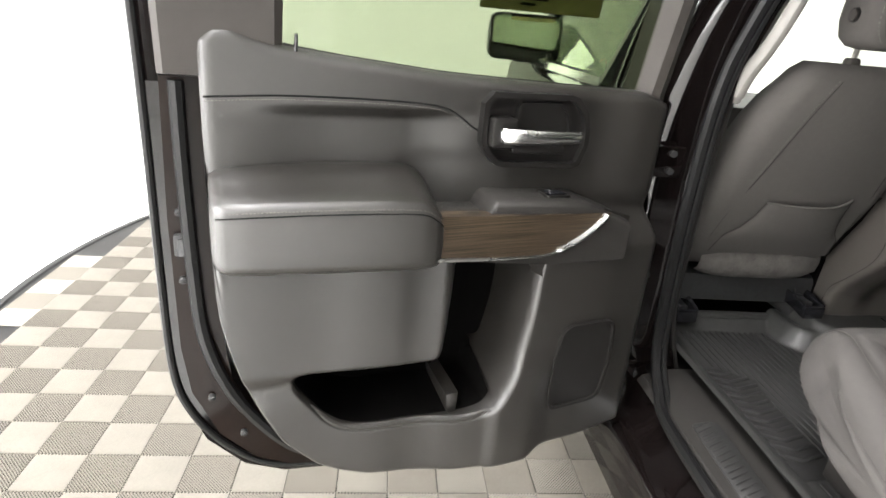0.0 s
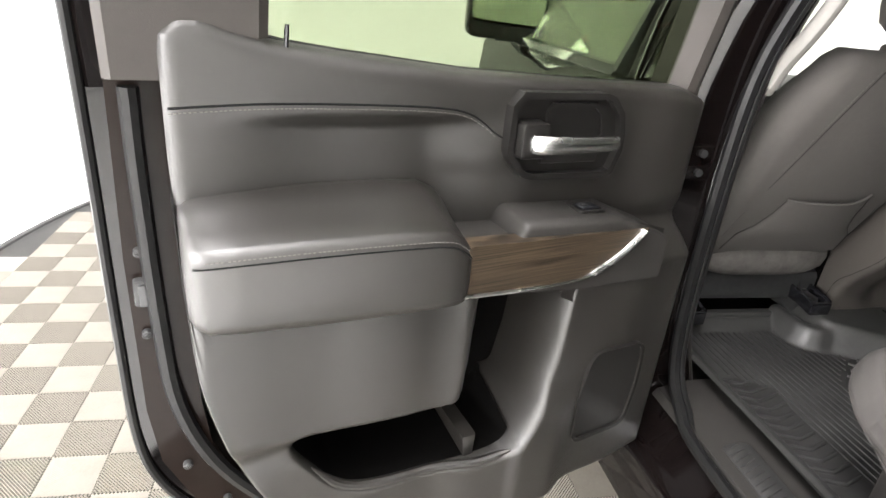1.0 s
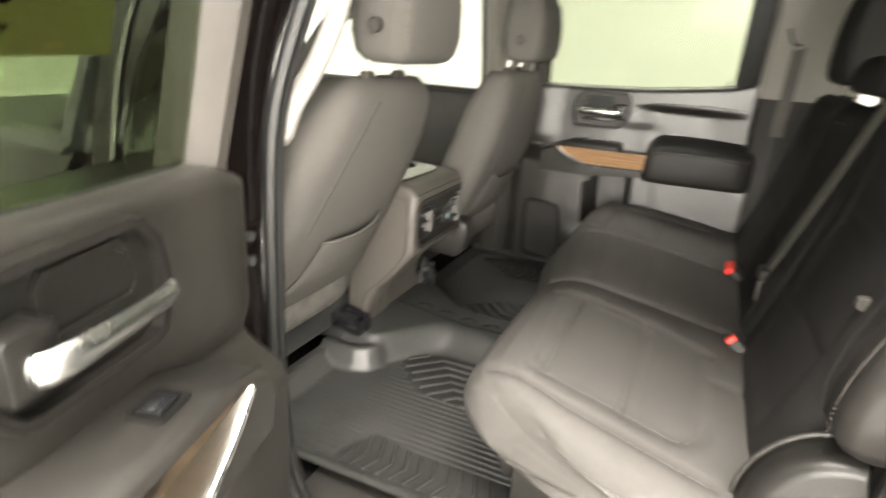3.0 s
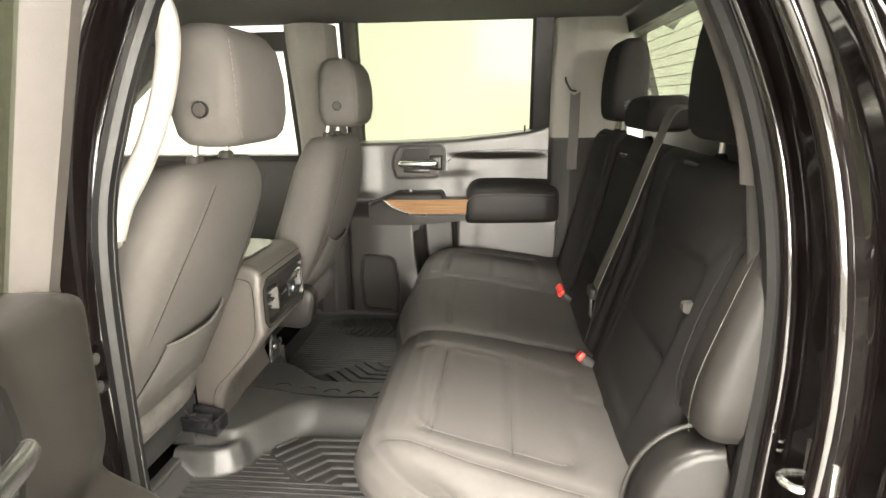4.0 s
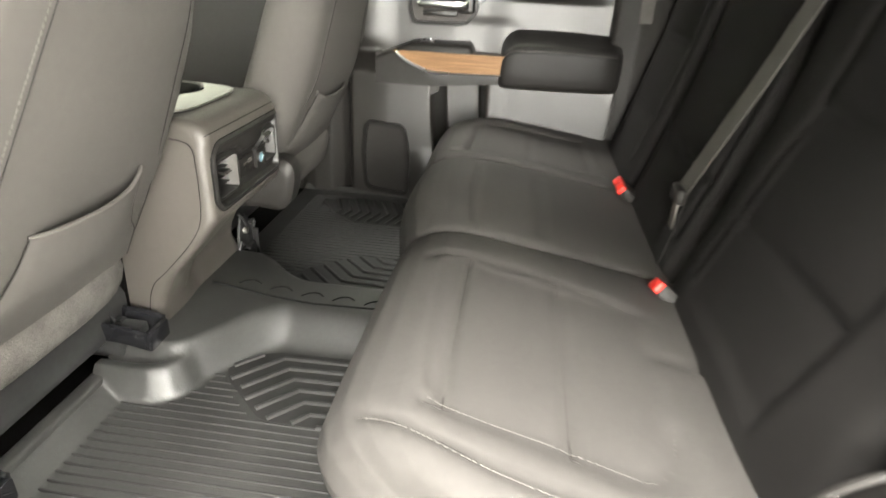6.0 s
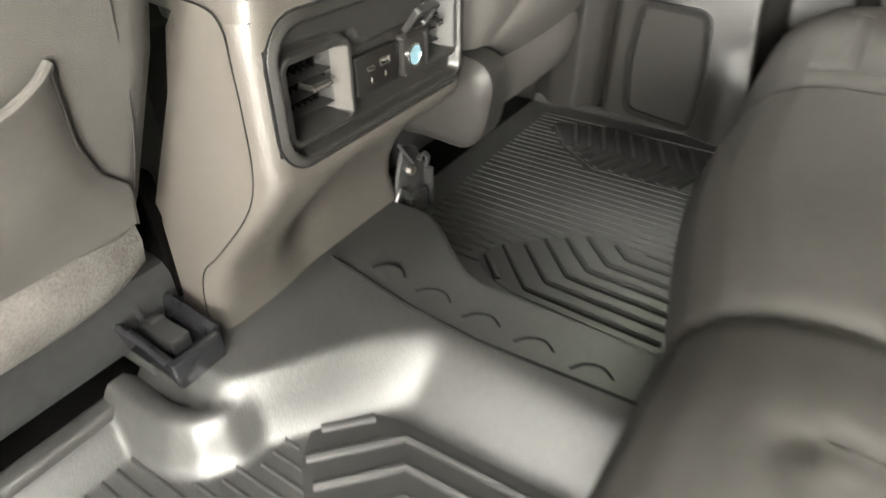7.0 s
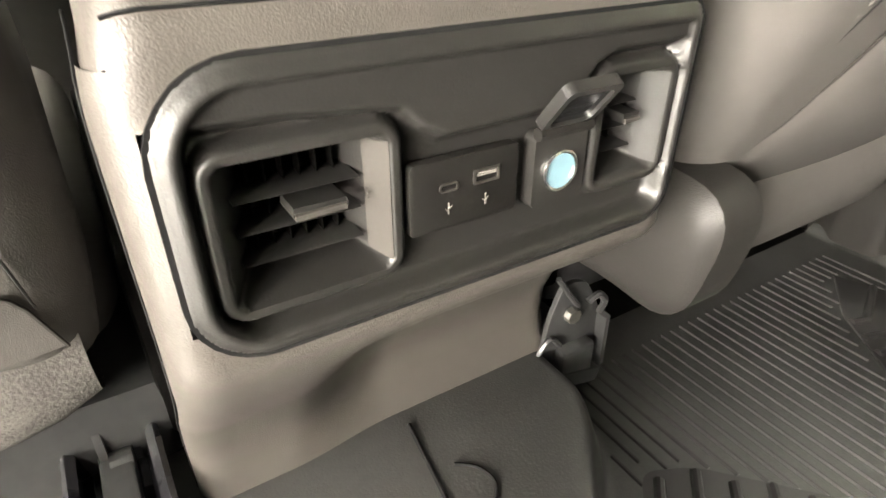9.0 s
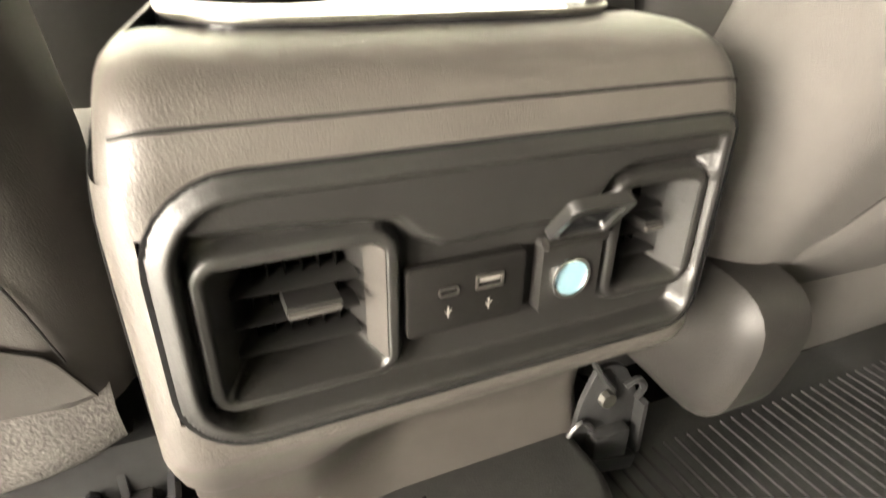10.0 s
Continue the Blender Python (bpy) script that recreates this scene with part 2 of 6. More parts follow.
def curve(pts, n=6):
    """Points on a smooth line through pts."""
    pts = [Vector(p) for p in pts]
    out = []
    for i in range(len(pts) - 1):
        p0, p1, p2, p3 = pts[max(i - 1, 0)], pts[i], pts[i + 1], pts[min(i + 2, len(pts) - 1)]
        for k in range(n):
            t = k / n
            out.append(0.5 * ((2 * p1) + (p2 - p0) * t + (2 * p0 - 5 * p1 + 4 * p2 - p3) * t * t + (3 * p1 - p0 - 3 * p2 + p3) * t ** 3))
    out.append(pts[-1])
    return out


def stitches(bm, pts, normal=(0, 0, 1), size=0.0008, pitch=0.006, gap=0.4):
    """Short thread dashes along a line."""
    pts = [Vector(p) for p in pts]
    acc, start, run = 0.0, None, []
    for a, b in zip(pts, pts[1:]):
        length = (b - a).length
        d = 0.0
        while acc + pitch * (1 - gap) < length:
            p = a + (b - a) * (acc / length)
            q = a + (b - a) * ((acc + pitch * (1 - gap)) / length)
            tube(bm, [p, q], size, n=4)
            acc += pitch
        acc -= length
        acc = max(acc, 0.0)
    return bm


def sm(a, b, x):
    """Smooth step from 0 at a to 1 at b."""
    t = min(1.0, max(0.0, (x - a) / (b - a)))
    return t * t * (3 - 2 * t)


def lerp_table(table, x):
    for (x0, *a), (x1, *b) in zip(table, table[1:]):
        if x <= x1:
            t = min(1.0, max(0.0, (x - x0) / (x1 - x0)))
            return [p + (q - p) * t for p, q in zip(a, b)]
    return list(table[-1][1:])


def inside(poly, u, v):
    hit = False
    for (ax, ay), (bx, by) in zip(poly, poly[1:] + poly[:1]):
        if (ay > v) != (by > v) and u < (bx - ax) * (v - ay) / (by - ay) + ax:
            hit = not hit
    return hit


def rounded(poly, r, n=4):
    """The outline with its corners rounded off."""
    out = []
    for i, (x, y) in enumerate(poly):
        a, b = Vector(poly[i - 1]), Vector(poly[(i + 1) % len(poly)])
        c = Vector((x, y))
        ka, kb = min(r, (a - c).length * 0.45), min(r, (b - c).length * 0.45)
        pa, pb = c + (a - c).normalized() * ka, c + (b - c).normalized() * kb
        for k in range(n + 1):
            t = k / n
            q = pa * (1 - t) ** 2 + c * 2 * t * (1 - t) + pb * t * t
            out.append((q.x, q.y))
    return out


def edge_distance(poly, u, v):
    """Distance to an outline, positive inside it."""
    best = 9.0
    for (ax, ay), (bx, by) in zip(poly, poly[1:] + poly[:1]):
        dx, dy = bx - ax, by - ay
        t = min(1.0, max(0.0, ((u - ax) * dx + (v - ay) * dy) / (dx * dx + dy * dy)))
        best = min(best, math.hypot(u - ax - t * dx, v - ay - t * dy))
    return best if inside(poly, u, v) else -best


# ---- studio ----
def studio():
    bm = bmesh.new()
    bmesh.ops.create_grid(bm, x_segments=2, y_segments=2, size=1, matrix=Matrix.LocRotScale((0, 1.4, -0.012), None, (60, 60, 1)))
    solid("ground", bm, WHITE_WALL, "white painted studio floor around the turntable", "floor")
    for name, lo, hi in (("wall_west", (-7.1, -6.1, -0.02), (-6.9, 9.1, 4.9)), ("wall_east", (15.9, -6.1, -0.02), (16.1, 9.1, 4.9)),
                         ("wall_north", (-7.0, 8.95, -0.02), (16.0, 9.15, 4.9)), ("wall_south", (-7.0, -6.15, -0.02), (16.0, -5.95, 4.9))):
        solid(name, rbox(bmesh.new(), lo, hi, 0), WHITE_WALL, "plain white seamless studio wall", "wall")
    solid("ceiling", rbox(bmesh.new(), (-7.1, -6.1, 4.75), (16.1, 9.1, 4.9), 0), WHITE_WALL, "plain white studio ceiling", "ceiling")


studio()

TURN_C, TURN_R = Vector((0.0, 3.2)), 3.22


def turntable():
    ring = thing("turntable", "round turntable floor of ribbed beige plastic tiles, toned by rib direction", "floor")
    tagged(ring, kind="structure")
    bm = bmesh.new()
    n = 120
    prof = ((0.0, -0.01), (TURN_R, -0.01), (TURN_R + 0.035, -0.01), (TURN_R + 0.035, 0.004), (TURN_R, 0.006), (TURN_R - 0.005, -0.004), (0.0, -0.004))
    rows = [[(TURN_C.x + r * math.cos(2 * math.pi * k / n), TURN_C.y + r * math.sin(2 * math.pi * k / n), z) for k in range(n)] for r, z in prof[1:-1]]
    loft(bm, rows)
    part("edge_ring", bm, RING, ring, "dark metal edge ring")
    return ring


TURNTABLE = turntable()


# ---- cab shell ----
def cab_shell():
    # floor pan and sills
    solid("cab_floor", rbox(bmesh.new(), (-0.74, 0.38, 0.6), (0.84, 2.75, 0.662), 0.004), FLOOR_CARPET, "black carpeted cab floor", "car floor")
    # roof skin and headliner
    rows = []
    for y in (0.35, 0.45, 1.0, 1.8, 2.3):
        z = 1.86 - (0.05 if y < 0.4 else 0.0)
        rows.append([(x, y, z - dz) for x, dz in ((-0.78, 0.1), (-0.72, 0.04), (-0.5, 0.01), (0, 0), (0.5, 0.0), (0.74, 0.005), (0.82, 0.03), (0.82, 0.045), (0.73, 0.02), (0.5, 0.014), (0, 0.014), (-0.5, 0.025), (-0.71, 0.055), (-0.78, 0.115))])
    solid("cab_roof", loft(bmesh.new(), rows), PAINT, "black painted pickup cab roof", "car roof")
    rows = []
    for y in (0.43, 0.49, 1.0, 1.6, 2.3):
        dip = 0.03 if y < 0.45 else 0.0
        rows.append([(x, y, 1.812 - dz - dip) for x, dz in ((-0.74, 0.075), (-0.69, 0.05), (-0.55, 0.012), (-0.3, 0), (0.3, 0), (0.55, 0.002), (0.7, 0.0), (0.79, 0.002), (0.79, -0.015), (0.3, -0.015), (-0.3, -0.012), (-0.74, 0.055))])
    solid("ceiling_headliner", loft(bmesh.new(), rows), HEADLINER, "dark charcoal fabric headliner", "headliner")
    solid("roof_rail_right", rbox(bmesh.new(), (0.72, 0.39, 1.825), (0.9, 2.3, 1.9), 0.02), HEADLINER, "dark roof rail above the far doors", "roof rail")
    solid("roof_rail_left", rbox(bmesh.new(), (-0.82, 0.39, 1.76), (-0.6, 2.3, 1.88), 0.02), HEADLINER, "dark roof rail above the near doors", "roof rail")
    # rear wall below and round the rear window
    bm = bmesh.new()
    rbox(bm, (-0.8, 0.37, 0.6), (0.84, 0.43, 1.47), 0.01)
    solid("cab_rear_wall", bm, TRIM, "dark trim panel behind the rear bench", "car wall")
    bm = bmesh.new()
    outer = rrect(1.66, 0.42, 0.05, cx=0.01, cy=1.64)
    inner = rrect(1.5, 0.25, 0.045, cx=0.01, cy=1.625)
    frame_plate(bm, outer, inner, lambda u, v, d: (u, 0.435 + d + (v - 1.5) * 0.3, v), -0.05, 0.012)
    solid("rear_window_frame", bm, TRIM, "dark surround of the rear window", "window frame")


cab_shell()


def rear_window():
    win = thing("rear_window", "tinted rear window with thin heating lines", "window")
    tagged(win, kind="structure")
    f = lambda u, v, d: (u, 0.435 + d + (v - 1.5) * 0.3, v)
    ob = part("pane", plate(bmesh.new(), rrect(1.54, 0.29, 0.05, cx=0.01, cy=1.625), f, -0.004, 0.0), GREEN_GLASS, win)
    ob.visible_shadow = False
    for k in range(9):
        z = 1.512 + k * 0.027
        part("heating_line", tube(bmesh.new(), [f(-0.73, z, 0.003), f(0.75, z, 0.003)], 0.0009, n=4), INK, win)


rear_window()


def pillar(name, profile, z_table, material, label, category="pillar"):
    """A vertical post: a plan profile, shifted in x and y by height."""
    rows = []
    profile = rounded(profile, 0.01, 4)
    zs = [q[0] for q in z_table]
    steps = 24
    for k in range(steps + 1):
        z = zs[0] + (zs[-1] - zs[0]) * k / steps
        near = [(lerp_table(z_table, min(zs[-1], max(zs[0], z + e)))) for e in (-0.06, -0.03, 0.0, 0.03, 0.06)]
        dx, dy = sum(q[0] for q in near) / 5, sum(q[1] for q in near) / 5
        rows.append([(x + dx * (1 + 0.75 * sm(0.8, 0.96, -x)) if dy > -0.03 or z > 1.4 else x + dx, y + dy, z) for x, y in profile])
    return solid(name, loft(bmesh.new(), rows), material, label, category)


LEAN_B = [(0.42, 0.09, 0.02), (0.62, 0.06, 0.024), (0.8, 0.0, 0.028), (1.2, 0.0, 0.032), (1.35, 0.02, 0.034), (1.5, 0.05, 0.022), (1.62, 0.09, -0.008), (1.8, 0.155, -0.055)]
LEAN_R = [(0.42, 0.0, 0.0), (1.2, 0.0, 0.0), (1.35, -0.015, 0.0), (1.5, -0.045, 0.0), (1.62, -0.075, 0.0), (1.8, -0.12, 0.0)]

def two_tone(name, profile, table, split, label, upper=PILLAR, shade="light grey "):
    """A pillar trim, light above the split and dark below it."""
    mid = [split, *lerp_table(table, split)]
    pillar(name, profile, [mid] + [r for r in table if r[0] > split], upper, shade + label)
    pillar(name + "_lower", [(x, y) for x, y in profile], [r for r in table if r[0] < split] + [mid], TRIM, "dark lower " + label)


# left rear jamb, stepped and painted, with the bed side behind it
LEAN_C = [(0.42, 0.0, -0.05), (0.9, 0.0, -0.058), (1.2, 0.0, -0.072), (1.35, 0.01, -0.066), (1.5, 0.04, -0.045), (1.62, 0.08, -0.01), (1.8, 0.15, 0.06)]
pillar("c_pillar_left", [(-0.69, 0.69), (-0.728, 0.69), (-0.74, 0.665), (-0.80, 0.648), (-0.835, 0.66), (-0.85, 0.636), (-0.9, 0.622), (-0.945, 0.6), (-0.955, 0.57), (-0.96, 0.4), (-0.96, 0.2), (-0.9, 0.2), (-0.69, 0.45)],
       LEAN_C, PAINT, "gloss black painted rear door jamb of the pickup cab")
two_tone("c_pillar_trim_left", [(-0.655, 0.52), (-0.655, 0.6), (-0.672, 0.665), (-0.69, 0.705), (-0.705, 0.69), (-0.69, 0.52)], LEAN_C, 1.42, "rear pillar trim", POST_TAUPE, "taupe ")
B_PILLAR = pillar("b_pillar_left", [(-0.7, 1.48), (-0.715, 1.455), (-0.735, 1.45), (-0.75, 1.467), (-0.82, 1.475), (-0.87, 1.5), (-0.9, 1.53), (-0.94, 1.56), (-0.945, 1.64), (-0.7, 1.62)],
       LEAN_B, PAINT, "gloss black centre pillar of the cab")
two_tone("b_pillar_trim_left", [(-0.69, 1.62), (-0.688, 1.53), (-0.69, 1.49), (-0.7, 1.465), (-0.715, 1.46), (-0.71, 1.62)], LEAN_B, 1.33, "centre pillar trim")
two_tone("c_pillar_trim_right", [(0.88, 0.48), (0.83, 0.5), (0.815, 0.6), (0.8, 0.7), (0.815, 0.765), (0.86, 0.775)], LEAN_R, 1.395, "rear pillar trim")
two_tone("b_pillar_trim_right", [(0.9, 1.555), (0.845, 1.558), (0.8, 1.575), (0.775, 1.61), (0.775, 1.67), (0.8, 1.71), (0.85, 1.74), (0.9, 1.745)], LEAN_R, 1.3, "centre pillar trim")

# sills
bm = bmesh.new()
loft(bm, [[(x, y, z) for x, z in ((-0.66, 0.6), (-0.7, 0.655), (-0.74, 0.66), (-0.765, 0.635), (-0.785, 0.6), (-0.812, 0.585), (-0.832, 0.57), (-0.842, 0.54), (-0.845, 0.42), (-0.66, 0.4))] for y in (0.62, 0.75, 1.1, 1.45, 2.6)])
solid("rocker_left", bm, PAINT, "gloss black painted door sill", "car sill")
bm = bmesh.new()
loft(bm, [[(x, y, z) for x, z in ((-0.6, 0.66), (-0.6, 0.676), (-0.64, 0.682), (-0.7, 0.68), (-0.76, 0.663), (-0.772, 0.648), (-0.7, 0.645))] for y in (0.72, 0.8, 1.1, 1.4, 1.47)])
solid("sill_plate", bm, TRIM, "dark grained plastic sill plate with moulded ribs", "sill plate")


def left_front_side():
    """The closed front door beside the camera's first view, seen through the open door's window."""
    door = thing("front_door_left", "closed gloss black front door with dark window glass", "car door")
    bm = bmesh.new()
    loft(bm, [[(x, y, z) for x, z in ((-0.9, 0.46), (-0.955, 0.5), (-0.975, 0.8), (-0.965, 1.1), (-0.945, 1.3), (-0.925, 1.33), (-0.86, 1.33), (-0.8, 1.2), (-0.8, 0.5))] for y in (1.655, 1.9, 2.3, 2.7)])
    part("body", bm, PAINT, door)
    ob = part("pane", plate(bmesh.new(), [(1.7, 1.325), (2.62, 1.325), (2.45, 1.5), (2.15, 1.72), (1.7, 1.72)], lambda u, v, d: (-0.9 + d + (v - 1.33) * 0.4, u, v), -0.004, 0.0), GREEN_GLASS, door)
    ob.visible_shadow = False
    g = lambda u, v: (-0.91 + (v - 1.33) * 0.4, u, v)
    part("window_frame", tube(bmesh.new(), [g(1.67, 1.33), g(1.67, 1.74), g(2.17, 1.74), g(2.48, 1.5), g(2.68, 1.33), g(1.67, 1.33)], 0.022, n=6), GLOSS_BLACK, door)
    return door


left_front_side()


def right_front_side():
    door = thing("front_door_right", "closed front passenger door with clear window", "car door")
    part("body", rbox(bmesh.new(), (0.87, 1.5, 0.6), (0.98, 2.7, 1.325), 0.02), TRIM, door)
    g = lambda u, v, d: (0.85 + d - (v - 1.33) * 0.22, u, v)
    frame_outer = [(1.69, 1.31), (2.72, 1.31), (2.5, 1.53), (2.2, 1.78), (1.69, 1.78)]
    frame_inner = [(1.745, 1.33), (2.62, 1.33), (2.44, 1.5), (2.16, 1.715), (1.745, 1.715)]
    part("window_frame", frame_plate(bmesh.new(), frame_outer, frame_inner, g, -0.03, 0.02), TRIM, door)
    ob = part("pane", plate(bmesh.new(), frame_inner, g, -0.003, 0.0), DOOR_GLASS, door)
    ob.visible_shadow = False
    return door


right_front_side()


def cab_front():
    solid("windshield_header", rbox(bmesh.new(), (-0.72, 2.2, 1.74), (0.74, 2.4, 1.83), 0.02), HEADLINER, "dark header above the windshield", "header")
    bm = bmesh.new()
    loft(bm, [[(x, 2.45, 0.66), (x, 2.42, 0.95), (x, 2.46, 1.12), (x, 2.5, 1.22), (x, 2.6, 1.27), (x, 2.9, 1.25), (x, 3.0, 0.66)] for x in (-0.8, -0.4, 0.1, 0.5, 0.83)])
    solid("dashboard", bm, TRIM, "dark moulded dashboard", "dashboard")
    ob = solid("windshield", plate(bmesh.new(), [(-0.74, 0.0), (0.76, 0.0), (0.68, 0.72), (-0.66, 0.72)], lambda u, v, d: (u, 3.0 - v * 0.92, 1.26 + v * 0.7 + d), -0.004, 0.0), DOOR_GLASS, "clear windshield", "windshield")
    ob.visible_shadow = False


cab_front()


# ---- rear doors: local x runs from the hinge to the latch, local y is the depth towards the cabin ----
ZT = [(0.0, 1.325), (0.03, 1.338), (0.06, 1.346), (0.24, 1.35), (0.47, 1.36), (0.66, 1.378), (0.74, 1.388), (0.79, 1.4), (0.825, 1.414), (0.85, 1.413), (0.871, 1.39)]
ZB = [(0.0, 0.605), (0.05, 0.597), (0.2, 0.583), (0.225, 0.578), (0.255, 0.556), (0.3, 0.552), (0.41, 0.551), (0.5, 0.558), (0.6, 0.571), (0.66, 0.592), (0.7, 0.614), (0.763, 0.681), (0.8, 0.753), (0.828, 0.817), (0.85, 0.9), (0.862, 0.959), (0.869, 1.07), (0.871, 1.19)]
BIN = rounded([(0.29, 1.06), (0.298, 0.9), (0.318, 0.79), (0.35, 0.712), (0.4, 0.7), (0.62, 0.704), (0.668, 0.72), (0.742, 0.818), (0.5, 0.815), (0.456, 0.825), (0.446, 0.92), (0.44, 1.06)], 0.03, 3)


def door_height(s, z):
    """Depth of the moulded door trim."""
    h = 0.02 + 0.012 * sm(0.16, 0.05, s) * sm(1.1, 1.16, z)
    # scooped field below the stitched line
    h -= 0.02 * sm(0.4, 0.54, s + 0.6 * max(0, z - 1.27)) * sm(0.87, 0.66, s) * sm(1.305, 1.275, z)
    # hollow behind the switch panel
    h -= 0.006 * sm(0.33, 0.42, s) * sm(0.57, 0.47, s) * sm(1.24, 1.2, z)
    # lower trim: one swelling field, proud along the bin's lip and the sweeping arch
    low = sm(1.12, 1.05, z)
    arch = 0.335 + 0.03 * sm(0.8, 0.7, z)
    h += low * (0.07 + 0.008 * sm(arch, arch - 0.03, s) + 0.012 * sm(0.85, 0.77, z) * sm(0.87, 0.78, s) * sm(0.2, 0.27, s) - 0.014 * sm(0.58, 0.87, s) - 0.014 * sm(0.15, 0.0, s))
    h += 0.016 * sm(0.435, 0.475, s) * sm(1.09, 1.05, z) * sm(0.81, 0.84, z)
    # opening: tall channel beside the arch, bin along the bottom
    if 0.27 < s < 0.76 and 0.68 < z < 1.1:
        mask = sm(-0.014, 0.016, edge_distance(BIN, s, z)) * sm(1.1, 1.05, z)
        h = h * (1 - mask) + mask * (-0.075 - 0.02 * sm(0.86, 0.8, z))
    return h


def build_door(name, label, m, sgn, wood, wood_label, shell_material):
    door = thing(name, label, "car door", m=m)
    f = lambda s, z, d: (s, sgn * d, z)
    # moulded trim panel as a relief
    us = [i * 0.0047 for i in range(181)] + [0.852, 0.857, 0.861, 0.865, 0.868, 0.871]
    nv = 200
    rows = []
    for s in us:
        zb, zt = lerp_table(ZB, s)[0], lerp_table(ZT, s)[0]
        col = [f(s, zb, -0.03)]
        for k in range(nv + 1):
            z = zb + (zt - zb) * k / nv
            e = min(z - zb, (zt - z) * 0.8, s * 0.9, (0.873 - s) * 1.0)
            round_ = 0.022 * (1 - math.sqrt(max(0.0, 1 - (1 - min(1, max(0, e) / 0.02)) ** 2)))
            col.append(f(s, z, door_height(s, z) - round_))
        col.append(f(s, zt, -0.03))
        rows.append(col)
    bm = bmesh.new()
    loft(bm, rows, cap=False, wrap=False)
    for _ in range(2):
        bmesh.ops.smooth_vert(bm, verts=[v for v in bm.verts if not v.is_boundary], factor=0.5, use_axis_x=True, use_axis_y=True, use_axis_z=True)
    part("trim_panel", bm, LEATHER, door, "dark moulded door trim", angle=60)
    # outer shell
    shell = [(-0.02, 0.5), (0.6, 0.5), (0.75, 0.515), (0.83, 0.55), (0.9, 0.625), (0.945, 0.74), (0.957, 0.85), (0.96, 1.1), (0.957, 1.34), (-0.02, 1.34)]
    part("outer_shell", plate(frame_plate(bmesh.new(), shell, inset(shell, 0.05), f, -0.116, -0.045), inset(shell, 0.002), f, -0.122, -0.11), PAINT, door, "gloss black outer skin")
    jamb = [(0.02, 0.53), (0.6, 0.525), (0.74, 0.54), (0.81, 0.575), (0.875, 0.645), (0.92, 0.75), (0.932, 0.85), (0.935, 1.1), (0.93, 1.33), (0.02, 1.33)]
    part("jamb_face", frame_plate(bmesh.new(), jamb, inset(jamb, 0.075), f, -0.1, -0.032), shell_material, door, "dark painted door edge")
    edge = [(0.957, 1.75), (0.957, 1.62), (0.957, 1.5), (0.957, 1.4), (0.957, 1.32), (0.956, 1.2), (0.955, 1.0), (0.95, 0.8), (0.925, 0.7), (0.87, 0.615), (0.8, 0.555), (0.72, 0.53), (0.6, 0.52)]
    edge3 = curve([f(s, z, -0.04 + 0.24 * max(0, z - 1.34)) for s, z in edge], 5)
    part("door_seal", tube(bmesh.new(), edge3, 0.007), RUBBER, door, "black rubber door seal")
    edge = [(0.905, 1.325), (0.905, 1.2), (0.9, 1.0), (0.89, 0.87), (0.855, 0.76), (0.8, 0.67), (0.73, 0.595), (0.64, 0.555)]
    part("door_seal", tube(bmesh.new(), curve([f(s, z, -0.018) for s, z in edge], 5), 0.012), RUBBER, door, "black rubber door seal")
    # latch and screws on the edge
    latch = part("latch", plate(bmesh.new(), rrect(0.026, 0.04, 0.006, cx=0.915, cy=1.052), f, -0.04, -0.018, 0.003), DARK_STEEL, door, "dark steel latch plate")
    part("latch_slot", plate(bmesh.new(), rrect(0.014, 0.034, 0.004, cx=0.915, cy=1.05), f, -0.02, -0.0165, 0.001), GLOSS_BLACK, latch)
    for s, z in ((0.918, 0.985), (0.885, 0.735), (0.83, 0.642), (0.916, 1.11)):
        part("screw", plate(bmesh.new(), rrect(0.014, 0.014, 0.007, cx=s, cy=z), f, -0.035, -0.022, 0.003), DARK_STEEL, door, "small dark screw")
    # window: frame posts, pane, rear applique
    lean = lambda z: 0.0 if z < 1.34 else (z - 1.34) * 0.24
    g = lambda s, z, d: (s, sgn * (d + lean(z)), z)
    post = []
    for z in (1.3, 1.34, 1.45, 1.55, 1.65, 1.74, 1.84):
        off = 0.012 * (z - 1.34) / 0.4
        post.append([g(s + off, z, d) for s, d in ((0.0, -0.06), (0.0, 0.0), (0.02, 0.012), (0.04, 0.01), (0.055, -0.012), (0.06, -0.06))])
    part("window_post", loft(bmesh.new(), post), POST_TAUPE, door, "taupe window post")
    rows = []
    head = 0.0 if sgn > 0 else 0.05
    for s in (0.0, 0.1, 0.4, 0.7, 0.85, 0.955):
        rows.append([g(s, z + head, d) for z, d in ((1.74, -0.06), (1.734, -0.005), (1.75, 0.014), (1.85, 0.03), (1.85, -0.06))])
    part("window_header", loft(bmesh.new(), rows), TRIM_SMOOTH, door)
    rows = []
    for z in (1.335, 1.4, 1.5, 1.6, 1.7, 1.79, 1.84):
        rows.append([g(s, z, d) for s, d in ((0.75, -0.05), (0.747, -0.012), (0.76, 0.0), (0.92, 0.0), (0.93, -0.01), (0.93, -0.06))])
    # same applique on both doors; the near one's taupe holds its lit look
    part("window_applique", loft(bmesh.new(), rows), POST_TAUPE if sgn > 0 else TRIM_SMOOTH, door, "matt dark rear window applique")
    rows = []
    for z in (1.32, 1.5, 1.65, 1.79):
        rows.append([g(s, z, d) for s, d in ((0.925, -0.1), (0.925, -0.04), (0.945, -0.035), (0.957, -0.05), (0.957, -0.1))])
    part("window_post", loft(bmesh.new(), rows), PAINT, door, "gloss black rear window post")
